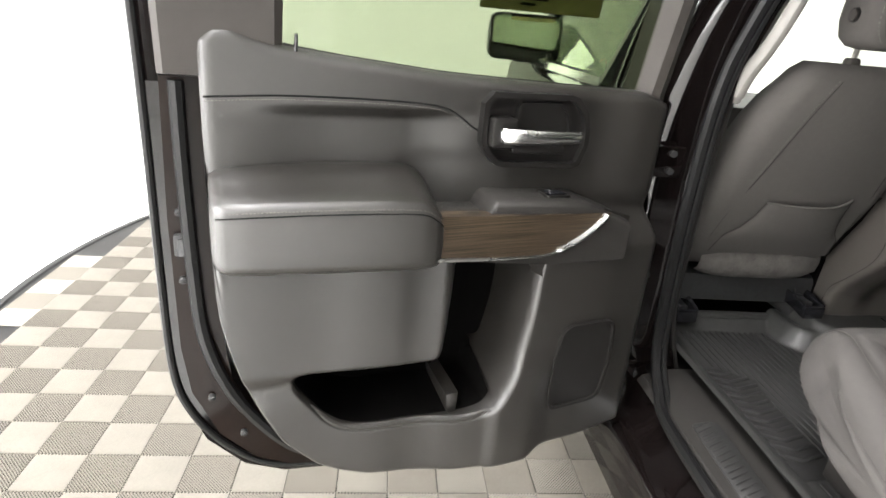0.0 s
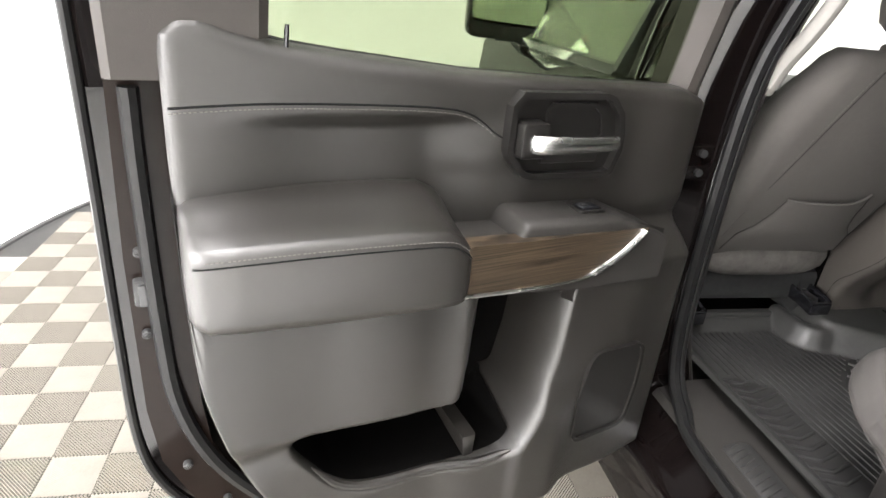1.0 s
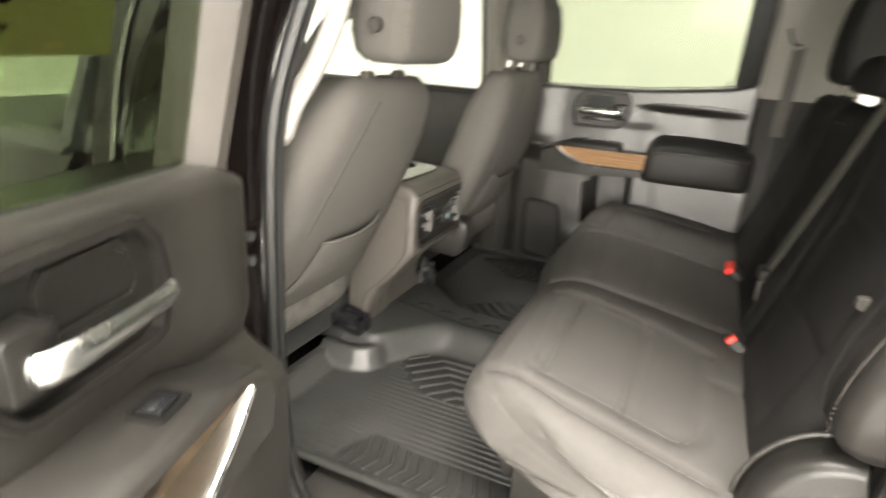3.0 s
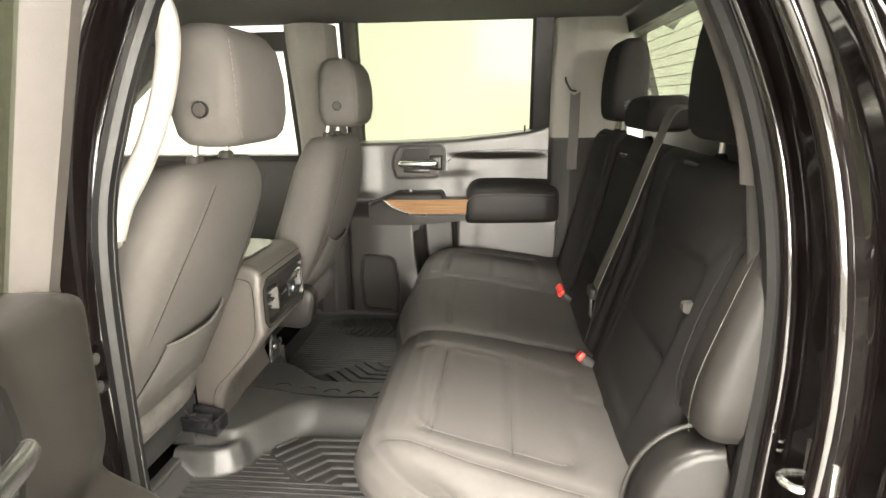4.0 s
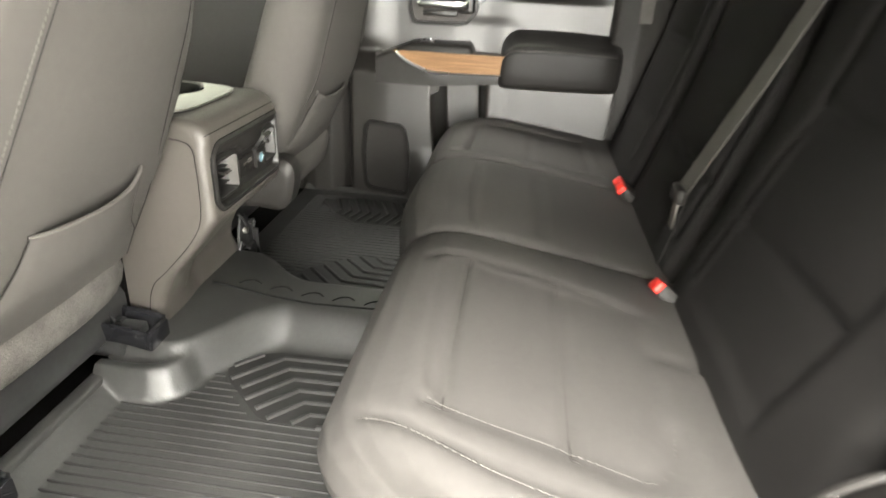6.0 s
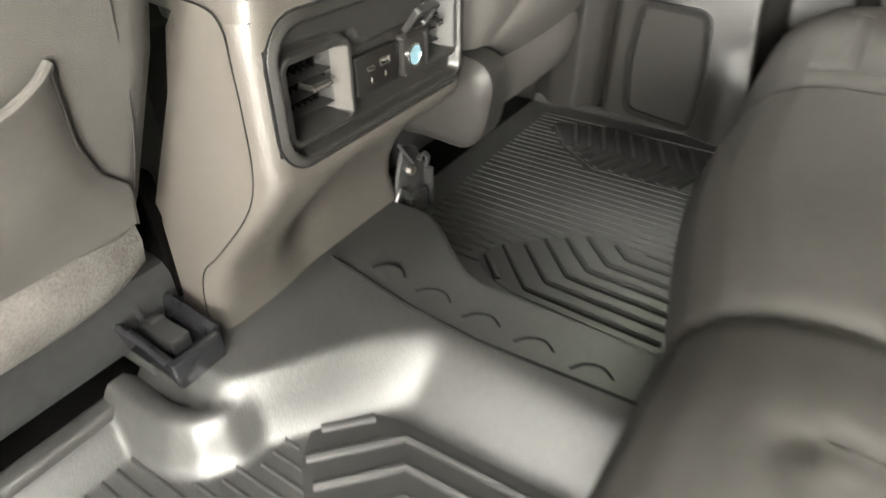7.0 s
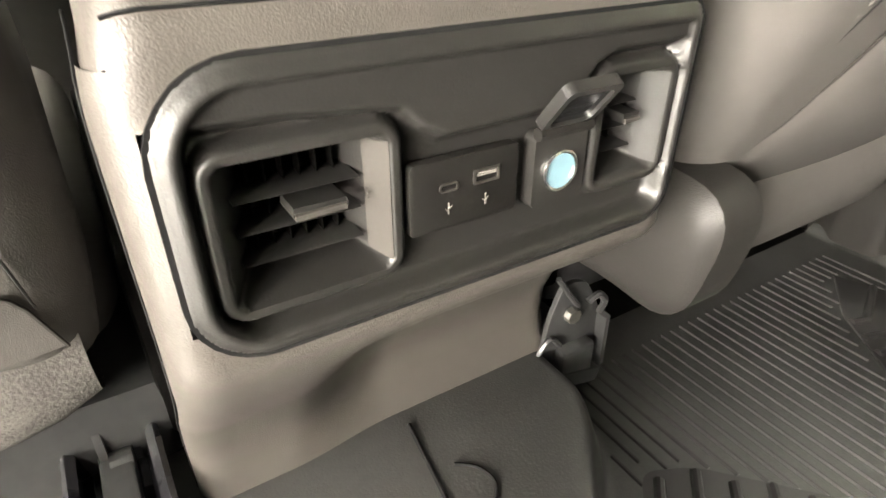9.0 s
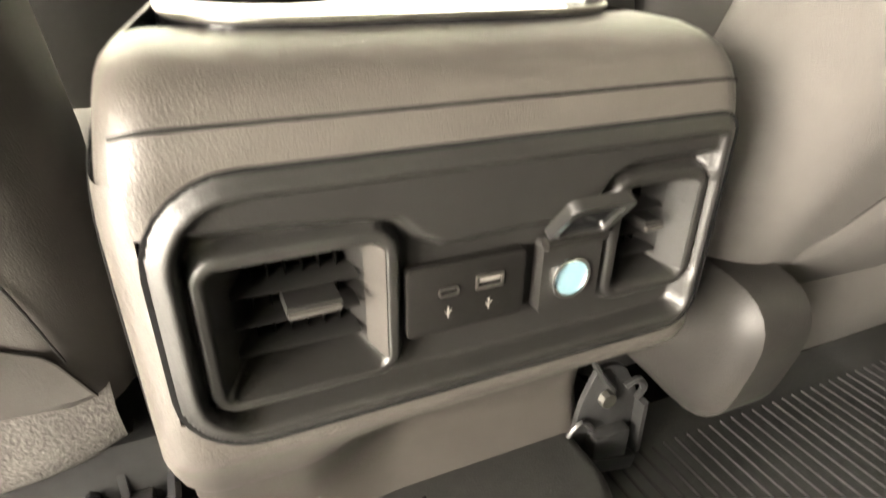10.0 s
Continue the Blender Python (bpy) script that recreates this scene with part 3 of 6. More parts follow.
    pane = plate(bmesh.new(), [(0.04, 1.3), (0.8, 1.3), (0.8, 1.81), (0.04, 1.81)], g, -0.034, -0.03)
    ob = part("pane", pane, DIMMED_GLASS if sgn > 0 else GREEN_GLASS, door, "green tinted window glass")
    ob.visible_shadow = False
    # belt sweep along the glass
    part("belt_seal", tube(bmesh.new(), [g(s, lerp_table(ZT, s)[0] - 0.006, -0.018) for s in [0.05 + 0.04 * i for i in range(19)]], 0.007), RUBBER, door)
    part("lock_knob", tube(bmesh.new(), [g(0.728, 1.375, 0.0), g(0.728, 1.398, 0.002), g(0.728, 1.406, 0.002)], [0.0032, 0.0032, 0.0024]), GLOSS_BLACK, door, "small black lock knob")
    # stitched line
    line = curve([(0.866, 1.307, 0), (0.75, 1.313, 0), (0.62, 1.3125, 0), (0.52, 1.309, 0), (0.475, 1.302, 0), (0.445, 1.288, 0), (0.42, 1.27, 0), (0.402, 1.262, 0)], 8)
    on = lambda p, e: f(p[0], p[1], door_height(p[0], p[1]) + e)
    part("seam", tube(bmesh.new(), [on(p, 0.0) for p in line], 0.0016, n=5), SEAM, door)
    part("stitching", stitches(bmesh.new(), [on((p[0], p[1] - 0.006), 0.0008) for p in line], pitch=0.0055), THREAD, door, "light grey stitching")
    # padded armrest
    rings = []
    for s, zt, zb, d in ((0.868, 1.165, 1.075, 0.05), (0.866, 1.185, 1.058, 0.085), (0.858, 1.193, 1.05, 0.106), (0.845, 1.197, 1.047, 0.118), (0.8, 1.2, 1.045, 0.124), (0.7, 1.203, 1.044, 0.13), (0.6, 1.203, 1.043, 0.134), (0.54, 1.2, 1.043, 0.135), (0.515, 1.188, 1.043, 0.133), (0.502, 1.172, 1.045, 0.128), (0.495, 1.158, 1.052, 0.118), (0.493, 1.148, 1.065, 0.1)):
        b = zt - 0.052
        rings.append([f(s, zt, -0.02), f(s, zt, 0.02), f(s, zt - 0.014, d * 0.4), f(s, zt - 0.025, d * 0.7), f(s, zt - 0.033, d * 0.9), f(s, zt - 0.037, d * 0.955), f(s, b + 0.003, d * 0.992), f(s, b - 0.009, d),
                      f(s, (b + zb) / 2, d * 1.0), f(s, zb + 0.02, d * 0.985), f(s, zb + 0.008, d * 0.95), f(s, zb, d * 0.86), f(s, zb - 0.002, 0.02), f(s, zb, -0.02)])
    pad = part("armrest_pad", loft(bmesh.new(), rings), LEATHER if sgn > 0 else BOLSTER, door, "padded black leatherette armrest", angle=50)
    edge = [f(s, zt - 0.052 + 0.006, d * 0.985 + 0.0005) for s, zt, d in ((0.845, 1.197, 0.118), (0.8, 1.2, 0.124), (0.7, 1.203, 0.13), (0.6, 1.203, 0.134), (0.54, 1.2, 0.135), (0.515, 1.188, 0.133), (0.502, 1.176, 0.128))]
    part("stitching", stitches(bmesh.new(), curve(edge, 6), pitch=0.0055), THREAD, pad, "light grey stitching")
    edge = [f(s, zt - 0.052 - 0.001, d * 0.99 + 0.0005) for s, zt, d in ((0.858, 1.193, 0.106), (0.845, 1.197, 0.118), (0.8, 1.2, 0.124), (0.7, 1.203, 0.13), (0.6, 1.203, 0.134), (0.54, 1.2, 0.135), (0.515, 1.188, 0.133), (0.502, 1.176, 0.128))]
    part("seam", tube(bmesh.new(), curve(edge, 6), 0.0012, n=5), SEAM, pad)
    # switch panel ledge
    ledge = [(0.5, 1.05), (0.5, 1.126), (0.41, 1.13), (0.4, 1.15), (0.39, 1.158), (0.21, 1.155), (0.2, 1.15), (0.12, 1.12), (0.1, 1.11), (0.1, 1.03), (0.28, 1.03)]
    rings = []
    for d, dz in ((-0.02, 0.0), (0.05, 0.0), (0.085, -0.002), (0.098, -0.006), (0.103, -0.014)):
        rings.append([f(s, z + (dz if z > 1.06 else 0), d) for s, z in ledge])
    sw = part("switch_panel", loft(bmesh.new(), rings), TRIM, door, "smooth dark switch panel", angle=50)
    part("window_switch", rbox(bmesh.new(), (0.243, min(sgn * 0.05, sgn * 0.075), 1.156), (0.275, max(sgn * 0.05, sgn * 0.075), 1.163), 0.003), GLOSS_BLACK, sw, "small black window switch")
    part("switch_icon", rbox(bmesh.new(), (0.262, min(sgn * 0.056, sgn * 0.068), 1.1632), (0.272, max(sgn * 0.056, sgn * 0.068), 1.1642), 0.0003), CHROME, sw)
    part("switch_rim", frame_plate(bmesh.new(), rrect(0.052, 0.04, 0.006, cx=0.258, cy=0.062), rrect(0.042, 0.03, 0.005, cx=0.258, cy=0.062), lambda u, v, d: (u, sgn * v, 1.155 + d), 0.0, 0.004), TRIM_SMOOTH, sw)
    # wood trim with chrome edge
    wood_poly = [(0.16, 1.128), (0.175, 1.128), (0.4, 1.134), (0.5, 1.138), (0.508, 1.134), (0.506, 1.066), (0.5, 1.062), (0.4, 1.058), (0.3, 1.055), (0.265, 1.06), (0.235, 1.071), (0.205, 1.088), (0.18, 1.108)]
    thin = lambda z: z if sgn > 0 else 1.134 - (1.138 - z) * 0.7
    slant = lambda s, z, d: f(s, thin(z), d + 0.108 + 0.02 * sm(0.16, 0.5, s) - 0.12 * (1.14 - z) * 0.6)
    part("wood_trim", plate(bmesh.new(), wood_poly, slant, -0.04, 0.0, 0.003), wood, door, wood_label)
    low_edge = [(0.165, 1.128), (0.172, 1.116), (0.195, 1.094), (0.228, 1.072), (0.262, 1.057), (0.3, 1.0515), (0.4, 1.0545), (0.506, 1.0595)]
    part("chrome_strip", tube(bmesh.new(), curve([slant(s, z, 0.001) for s, z in low_edge], 6), [0.0065 if i < 24 else 0.0032 for i in range(43)], n=8), CHROME, door, "bright chrome trim strip")
    hood = [(0.1, 1.11), (0.16, 1.128), (0.178, 1.106), (0.203, 1.086), (0.233, 1.069), (0.264, 1.058), (0.3, 1.052), (0.3, 1.02), (0.24, 0.99), (0.1, 0.99)]
    part("lower_bracket", plate(bmesh.new(), hood, lambda s, z, d: f(s, thin(z) if z > 1.04 else z, d + 0.085 + 0.012 * sm(0.1, 0.2, s)), -0.1, 0.0, 0.006), LEATHER, door)
    # inside release: bezel, cup, lever
    bez = [(0.4, 1.25), (0.4, 1.312), (0.388, 1.326), (0.24, 1.326), (0.226, 1.322), (0.206, 1.3), (0.198, 1.27), (0.197, 1.245), (0.208, 1.213), (0.22, 1.209), (0.36, 1.212), (0.374, 1.216), (0.395, 1.238)][::-1]
    inn = inset(bez, 0.01)
    lift = lambda s, z, d: f(s, z, d + 0.024)
    handle = part("release_handle", frame_plate(bmesh.new(), bez, inn, lift, -0.01, 0.016), TRIM_SMOOTH, door, "dark bezel round the door release")
    # same dish on both doors; the far one's taupe holds its lit look
    part("dish", plate(bmesh.new(), inset(bez, 0.006), lift, -0.01, 0.002), TRIM_SMOOTH if sgn > 0 else POST_TAUPE, handle)
    cup = [(0.335, 1.262), (0.335, 1.305), (0.33, 1.312), (0.252, 1.312), (0.24, 1.303), (0.23, 1.27), (0.236, 1.262)][::-1]
    part("finger_cup", frame_plate(bmesh.new(), cup, inset(cup, 0.007), lift, 0.0, 0.009), TRIM_SMOOTH, handle)
    part("cup_floor", plate(bmesh.new(), inset(cup, 0.005), lift, 0.0, 0.0035), TRIM_SMOOTH, handle)
    rings = []
    for s, hz, d in ((0.383, 0.008, 0.03), (0.38, 0.013, 0.034), (0.37, 0.0145, 0.04), (0.34, 0.0135, 0.044), (0.28, 0.012, 0.044), (0.24, 0.0115, 0.043), (0.224, 0.0105, 0.04), (0.22, 0.007, 0.036)):
        rings.append([lift(s, 1.263 + hz * math.sin(a), d + 0.008 * math.cos(a)) for a in [2 * math.pi * k / 14 for k in range(14)]])
    part("lever", loft(bmesh.new(), rings), CHROME, handle, "satin chrome pull lever")
    part("lever_mount", plate(bmesh.new(), rrect(0.05, 0.055, 0.008, cx=0.372, cy=1.266), lift, 0.0, 0.032, 0.006), TRIM_SMOOTH, handle)
    part("lock_tab", plate(bmesh.new(), rrect(0.11, 0.016, 0.004, cx=0.29, cy=1.234), lift, 0.0, 0.012, 0.003), TRIM_SMOOTH, handle)
    # speaker cover
    spk = rounded([(0.208, 0.888), (0.088, 0.894), (0.082, 0.8), (0.094, 0.7), (0.221, 0.684), (0.224, 0.8)], 0.026, 4)
    if sgn < 0:
        spk = rounded([(0.202, 0.905), (0.06, 0.911), (0.05, 0.8), (0.062, 0.68), (0.214, 0.664), (0.218, 0.8)], 0.03, 4)
    sp = lambda s, z, d: f(s, z, d + 0.1)
    grille = part("speaker_cover", frame_plate(bmesh.new(), spk, inset(spk, 0.007 if sgn > 0 else 0.013), sp, -0.05, 0.006 if sgn > 0 else 0.01), TRIM_SMOOTH, door, "dark speaker surround")
    part("speaker_mesh", plate(bmesh.new(), inset(spk, 0.006), sp, -0.05, 0.001), TRIM_SMOOTH if sgn > 0 else TRIM, grille)
    if sgn < 0:
        bm = bmesh.new()
        for i in range(15):
            for j in range(15):
                x, y = (i - 7) * 0.0062, (j - 7) * 0.0062
                if x * x + y * y < 0.0021:
                    plate(bm, rrect(0.003, 0.003, 0.0015, n=1, cx=0.134 + x, cy=0.755 + y), sp, 0.0, 0.0014)
        part("speaker_dots", bm, TRIM_SMOOTH, grille, "grid of small speaker holes")
    # added dark sheet for the shade deep in the tall channel beside the arch
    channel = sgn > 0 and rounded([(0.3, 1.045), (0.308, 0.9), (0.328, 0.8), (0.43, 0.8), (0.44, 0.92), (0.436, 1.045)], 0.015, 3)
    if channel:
        part("channel_shade", plate(bmesh.new(), channel, f, -0.1, -0.052), SHADE_BLACK, door, "dark sheet for the shade in the door pocket")
    # bin divider
    part("bin_divider", plate(bmesh.new(), [(0.436, 0.69), (0.416, 0.69), (0.414, 0.738), (0.442, 0.738)][::-1], f, -0.07, 0.07, 0.005), LEATHER, door)
    # rolled lip and tub behind it
    lip = []
    for i in range(41):
        s = 0.352 + (0.712 - 0.352) * i / 40
        z = 0.69
        while edge_distance(BIN, s, z) < -0.011 and z < 0.8:
            z += 0.0015
        lip.append((s, z, 0))
    lip = curve(lip[::4], 4)
    part("bin_lip", tube(bmesh.new(), [f(q[0], q[1], door_height(q[0], q[1] - 0.012) - 0.008) for q in lip], [0.0085 * min(1, 0.25 + i / 5, 0.25 + (len(lip) - 1 - i) / 5) for i in range(len(lip))], n=10), LEATHER, door, "rolled lip of the door bin")
    # added near-black lining: the deep bin's shade put into colour
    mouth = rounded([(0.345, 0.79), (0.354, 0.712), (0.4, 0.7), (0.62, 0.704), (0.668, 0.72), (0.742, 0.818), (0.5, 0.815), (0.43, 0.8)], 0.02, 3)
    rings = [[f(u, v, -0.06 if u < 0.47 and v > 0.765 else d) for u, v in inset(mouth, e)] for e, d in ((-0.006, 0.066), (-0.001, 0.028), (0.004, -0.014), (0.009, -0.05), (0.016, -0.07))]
    part("bin_shade_back", plate(bmesh.new(), inset(mouth, 0.014), f, -0.076, -0.064), SHADE_BLACK, door)
    part("bin_shade_lining", loft(bmesh.new(), rings, cap=False), SHADE_BLACK, door, "dark lining for the shade in the door bin", angle=60)
    return door


ALPHA = radians(15)
DOOR_L = Matrix(((-math.cos(ALPHA), math.sin(ALPHA), 0, -0.87), (-math.sin(ALPHA), -math.cos(ALPHA), 0, 1.444), (0, 0, 1, 0), (0, 0, 0, 1)))
DOOR_R = Matrix(((0, 1, 0, 0.87), (-0.95, 0, 0, 1.554), (0, 0, 1, 0.034), (0, 0, 0, 1)))
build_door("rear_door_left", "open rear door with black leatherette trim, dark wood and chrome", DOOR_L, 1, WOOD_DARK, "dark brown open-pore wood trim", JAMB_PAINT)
build_door("rear_door_right", "closed rear door with grey-black trim, wood in a lit tan tone and chrome", DOOR_R, -1, WOOD_LIT, "open-pore wood trim in a lit tan tone", JAMB_PAINT)


# ---- front seats ----
BACK_Y = [(0.86, 1.70), (0.93, 1.66), (1.0, 1.622), (1.1, 1.568), (1.2, 1.52), (1.3, 1.472), (1.38, 1.435), (1.425, 1.43)]


BACK_Y_RIGHT = [(0.86, 1.608), (0.914, 1.588), (1.043, 1.53), (1.148, 1.476), (1.29, 1.44), (1.38, 1.422), (1.426, 1.415)]


def front_seat(name, label, x0):
    seat = thing(name, label, "car seat", "front seats")
    seat_rear_y = lambda z: lerp_table(BACK_Y if x0 < 0 else BACK_Y_RIGHT, z)[0]
    # backrest by level slices: half width, depth, corner radius
    rings = []
    for z, w, dep, r in ((0.88, 0.2, 0.1, 0.03), (0.9, 0.215, 0.13, 0.04), (0.96, 0.225, 0.14, 0.045), (1.1, 0.235, 0.14, 0.05), (1.22, 0.232, 0.135, 0.05), (1.3, 0.222, 0.125, 0.05), (1.35, 0.208, 0.115, 0.05), (1.385, 0.188, 0.1, 0.045), (1.41, 0.17, 0.085, 0.035), (1.428, 0.145, 0.06, 0.02)):
        y = seat_rear_y(z)
        grow = (0.14 - dep) / 2
        k = 1 if x0 < 0 else 0
        rings.append([(x0 + u * (0.84 if u * k > 0 else 1.06), y + grow + dep / 2 + v + 0.012 * (1 - (u / w) ** 2) * (-1 if v < 0 else 0), z) for u, v in rrect(2 * w, dep, r, n=5)])
    back = part("backrest", loft(bmesh.new(), rings), CLOTH, seat, "grey cloth backrest", angle=60)
    # raised rear panel edge seams
    for sx in (-1, 1):
        pts = [(x0 + sx * u * (0.86 if sx > 0 and x0 < 0 else 1.0), seat_rear_y(z) - 0.004, z) for u, z in ((0.115, 1.395), (0.135, 1.33), (0.15, 1.25), (0.168, 1.15), (0.185, 1.06), (0.19, 0.98))]
        part("seam", tube(bmesh.new(), curve(pts, 6), 0.0007, n=5), CLOTH_DARK, back)
        if sx < 0:
            part("stitching", stitches(bmesh.new(), curve([(p[0] + sx * 0.007, p[1] + 0.001, p[2]) for p in pts], 6), pitch=0.007, size=0.0006), THREAD, back)
    # map pocket on the rear: sagging hem, side seams that flare out at the bottom
    flare = [(0.93, 0.168), (0.99, 0.158), (1.018, 0.13), (1.057, 0.113), (1.11, 0.103), (1.14, 0.103)]
    half = lambda z: lerp_table(flare, z)[0] + (0.02 if x0 > 0 else 0.0)
    inner = 1 if x0 < 0 else -1
    rows, edges = [], ([], [])
    for k in range(17):
        row = []
        for i in range(21):
            e = -1 + i / 10
            z = 0.935 + (0.16 + 0.003 * e * e + 0.022 * max(0.0, e * inner) ** 3) * k / 16
            lift = 0.0005 + 0.017 * (1 - e * e) ** 0.6 * sm(0.0, 0.55, k / 16)
            row.append((x0 + e * half(z), seat_rear_y(z) - 0.0105 - lift + 0.012 * (e * half(z) / 0.22) ** 2, z))
        rows.append(row)
        edges[0].append(row[0])
        edges[1].append(row[-1])
    pocket = part("map_pocket", loft(bmesh.new(), rows, cap=False, wrap=False), CLOTH, seat, "grey cloth map pocket", angle=60)
    part("pocket_hem", tube(bmesh.new(), [(x, y + 0.002, z) for x, y, z in rows[-1]], 0.0035), CLOTH, pocket)
    for line in edges:
        part("seam", tube(bmesh.new(), [(x, y - 0.0005, z) for x, y, z in line], 0.0012, n=5), CLOTH_SEAM, pocket)
    # lower back flap of carpet
    rows = []
    fy, fz, fw = (1.668, -0.018, 0.172) if x0 < 0 else (1.566, -0.01, 0.2)
    for z, dy in ((0.962, -0.002), (0.95, -0.01), (0.92, -0.014), (0.885, -0.006), (0.868, 0.012), (0.864, 0.03)):
        rows.append([(x0 + fw * (i - 6) / 6, fy + dy + 0.014 * (abs(i - 6) / 6) ** 4, z + fz + (0.014 * (0.95 - z) / 0.08) * (abs(i - 6) / 6) ** 6) for i in range(13)])
    bm = loft(bmesh.new(), rows, cap=False, wrap=False)
    bmesh.ops.solidify(bm, geom=bm.faces, thickness=0.012)
    part("lower_flap", bm, CARPET if x0 < 0 else CLOTH, seat, "fuzzy light grey carpet flap" if x0 < 0 else "grey cloth lower flap", angle=60)
    # moulded shield at the lower inboard corner
    side = 1 if x0 < 0 else -1
    rings = []
    for dx, g in ((-0.012, 0.02), (-0.006, 0.006), (0.0, 0.0), (0.045, 0.0), (0.055, 0.008), (0.06, 0.02)):
        lobe = rounded([(1.5 + g, 0.985 - g), (1.6, 0.995 - g), (1.9, 0.95 - g), (1.9, 0.83 + g), (1.62, 0.868 + g), (1.525 + g, 0.858 + g)], 0.05, 6)
        rings.append([(x0 + side * (0.238 - dx), y, z) for y, z in lobe])
    if x0 > 0:
        part("side_shield", loft(bmesh.new(), rings), TRIM, seat, "rounded dark plastic side shield")
    # cushion and base
    part("cushion", rbox(bmesh.new(), (x0 - 0.2, 1.72, 0.86), (x0 + 0.2, 2.2, 1.0), 0.05, 4), CLOTH, seat, "grey cloth seat cushion")
    for sx in (-1, 1):
        # dark plastic valance, blackened further with the shade of the gap
        part("side_valance", rbox(bmesh.new(), (x0 + sx * 0.212 - 0.01, 1.7, 0.79), (x0 + sx * 0.212 + 0.01, 2.2, 0.95), 0.006), SHADE_BLACK, seat, "black seat side valance")
    part("seat_pan", rbox(bmesh.new(), (x0 - 0.22, 1.7, 0.76), (x0 + 0.22, 2.15, 0.85), 0.02), DARK_STEEL, seat)
    # headrest with side button and posts
    rings = []
    for z, w, d, r, dy in ((1.458, 0.085, 0.06, 0.02, 0.0), (1.463, 0.108, 0.09, 0.03, 0.0), (1.478, 0.122, 0.112, 0.035, 0.0), (1.51, 0.128, 0.124, 0.036, -0.001), (1.57, 0.127, 0.122, 0.036, -0.002), (1.62, 0.12, 0.11, 0.034, 0.0), (1.645, 0.108, 0.085, 0.03, 0.004), (1.656, 0.088, 0.055, 0.02, 0.006)):
        rings.append([(x0 - 0.005 + u, 1.437 + dy + v, z) for u, v in rrect(2 * w, d, r, n=6)])
    head = part("headrest", loft(bmesh.new(), rings), CLOTH, seat, "grey cloth headrest", angle=60)
    bx = x0 - 0.005 - 0.128
    for r, d in ((0.014, 0.003), (0.0105, 0.005)):
        disc = [(bx - d, 1.433 + r * math.cos(a), 1.52 + r * math.sin(a)) for a in [2 * math.pi * k / 20 for k in range(20)]]
        part("button", loft(bmesh.new(), [[(bx + 0.006, y, z) for _, y, z in disc], disc]), TRIM_SMOOTH if r > 0.012 else POST_TAUPE, head, "round grey release button")
    sy = [(x0 - 0.104, 1.379, 1.47), (x0 - 0.122, 1.378, 1.505), (x0 - 0.121, 1.377, 1.57), (x0 - 0.112, 1.385, 1.63)]
    part("stitching", stitches(bmesh.new(), curve(sy, 6), pitch=0.007), THREAD, head)
    for dx in (-0.065, 0.055):
        part("headrest_post", tube(bmesh.new(), [(x0 + dx, 1.49, 1.41), (x0 + dx, 1.482, 1.47)], 0.0055), STEEL, seat, "steel headrest post")
        part("post_guide", loft(bmesh.new(), [[(x0 + dx + u, 1.488 + v, z) for u, v in rrect(2 * a, 1.5 * a, 0.6 * a, n=3)] for z, a in ((1.415, 0.018), (1.436, 0.016), (1.441, 0.012))]), POST_TAUPE, seat, "grey post guide")
    return seat


SEAT_L, SEAT_R = -0.393, 0.421
front_seat("front_seat", "grey cloth driver's seat seen from behind", SEAT_L)
front_seat("front_seat", "grey cloth passenger seat seen from behind", SEAT_R)


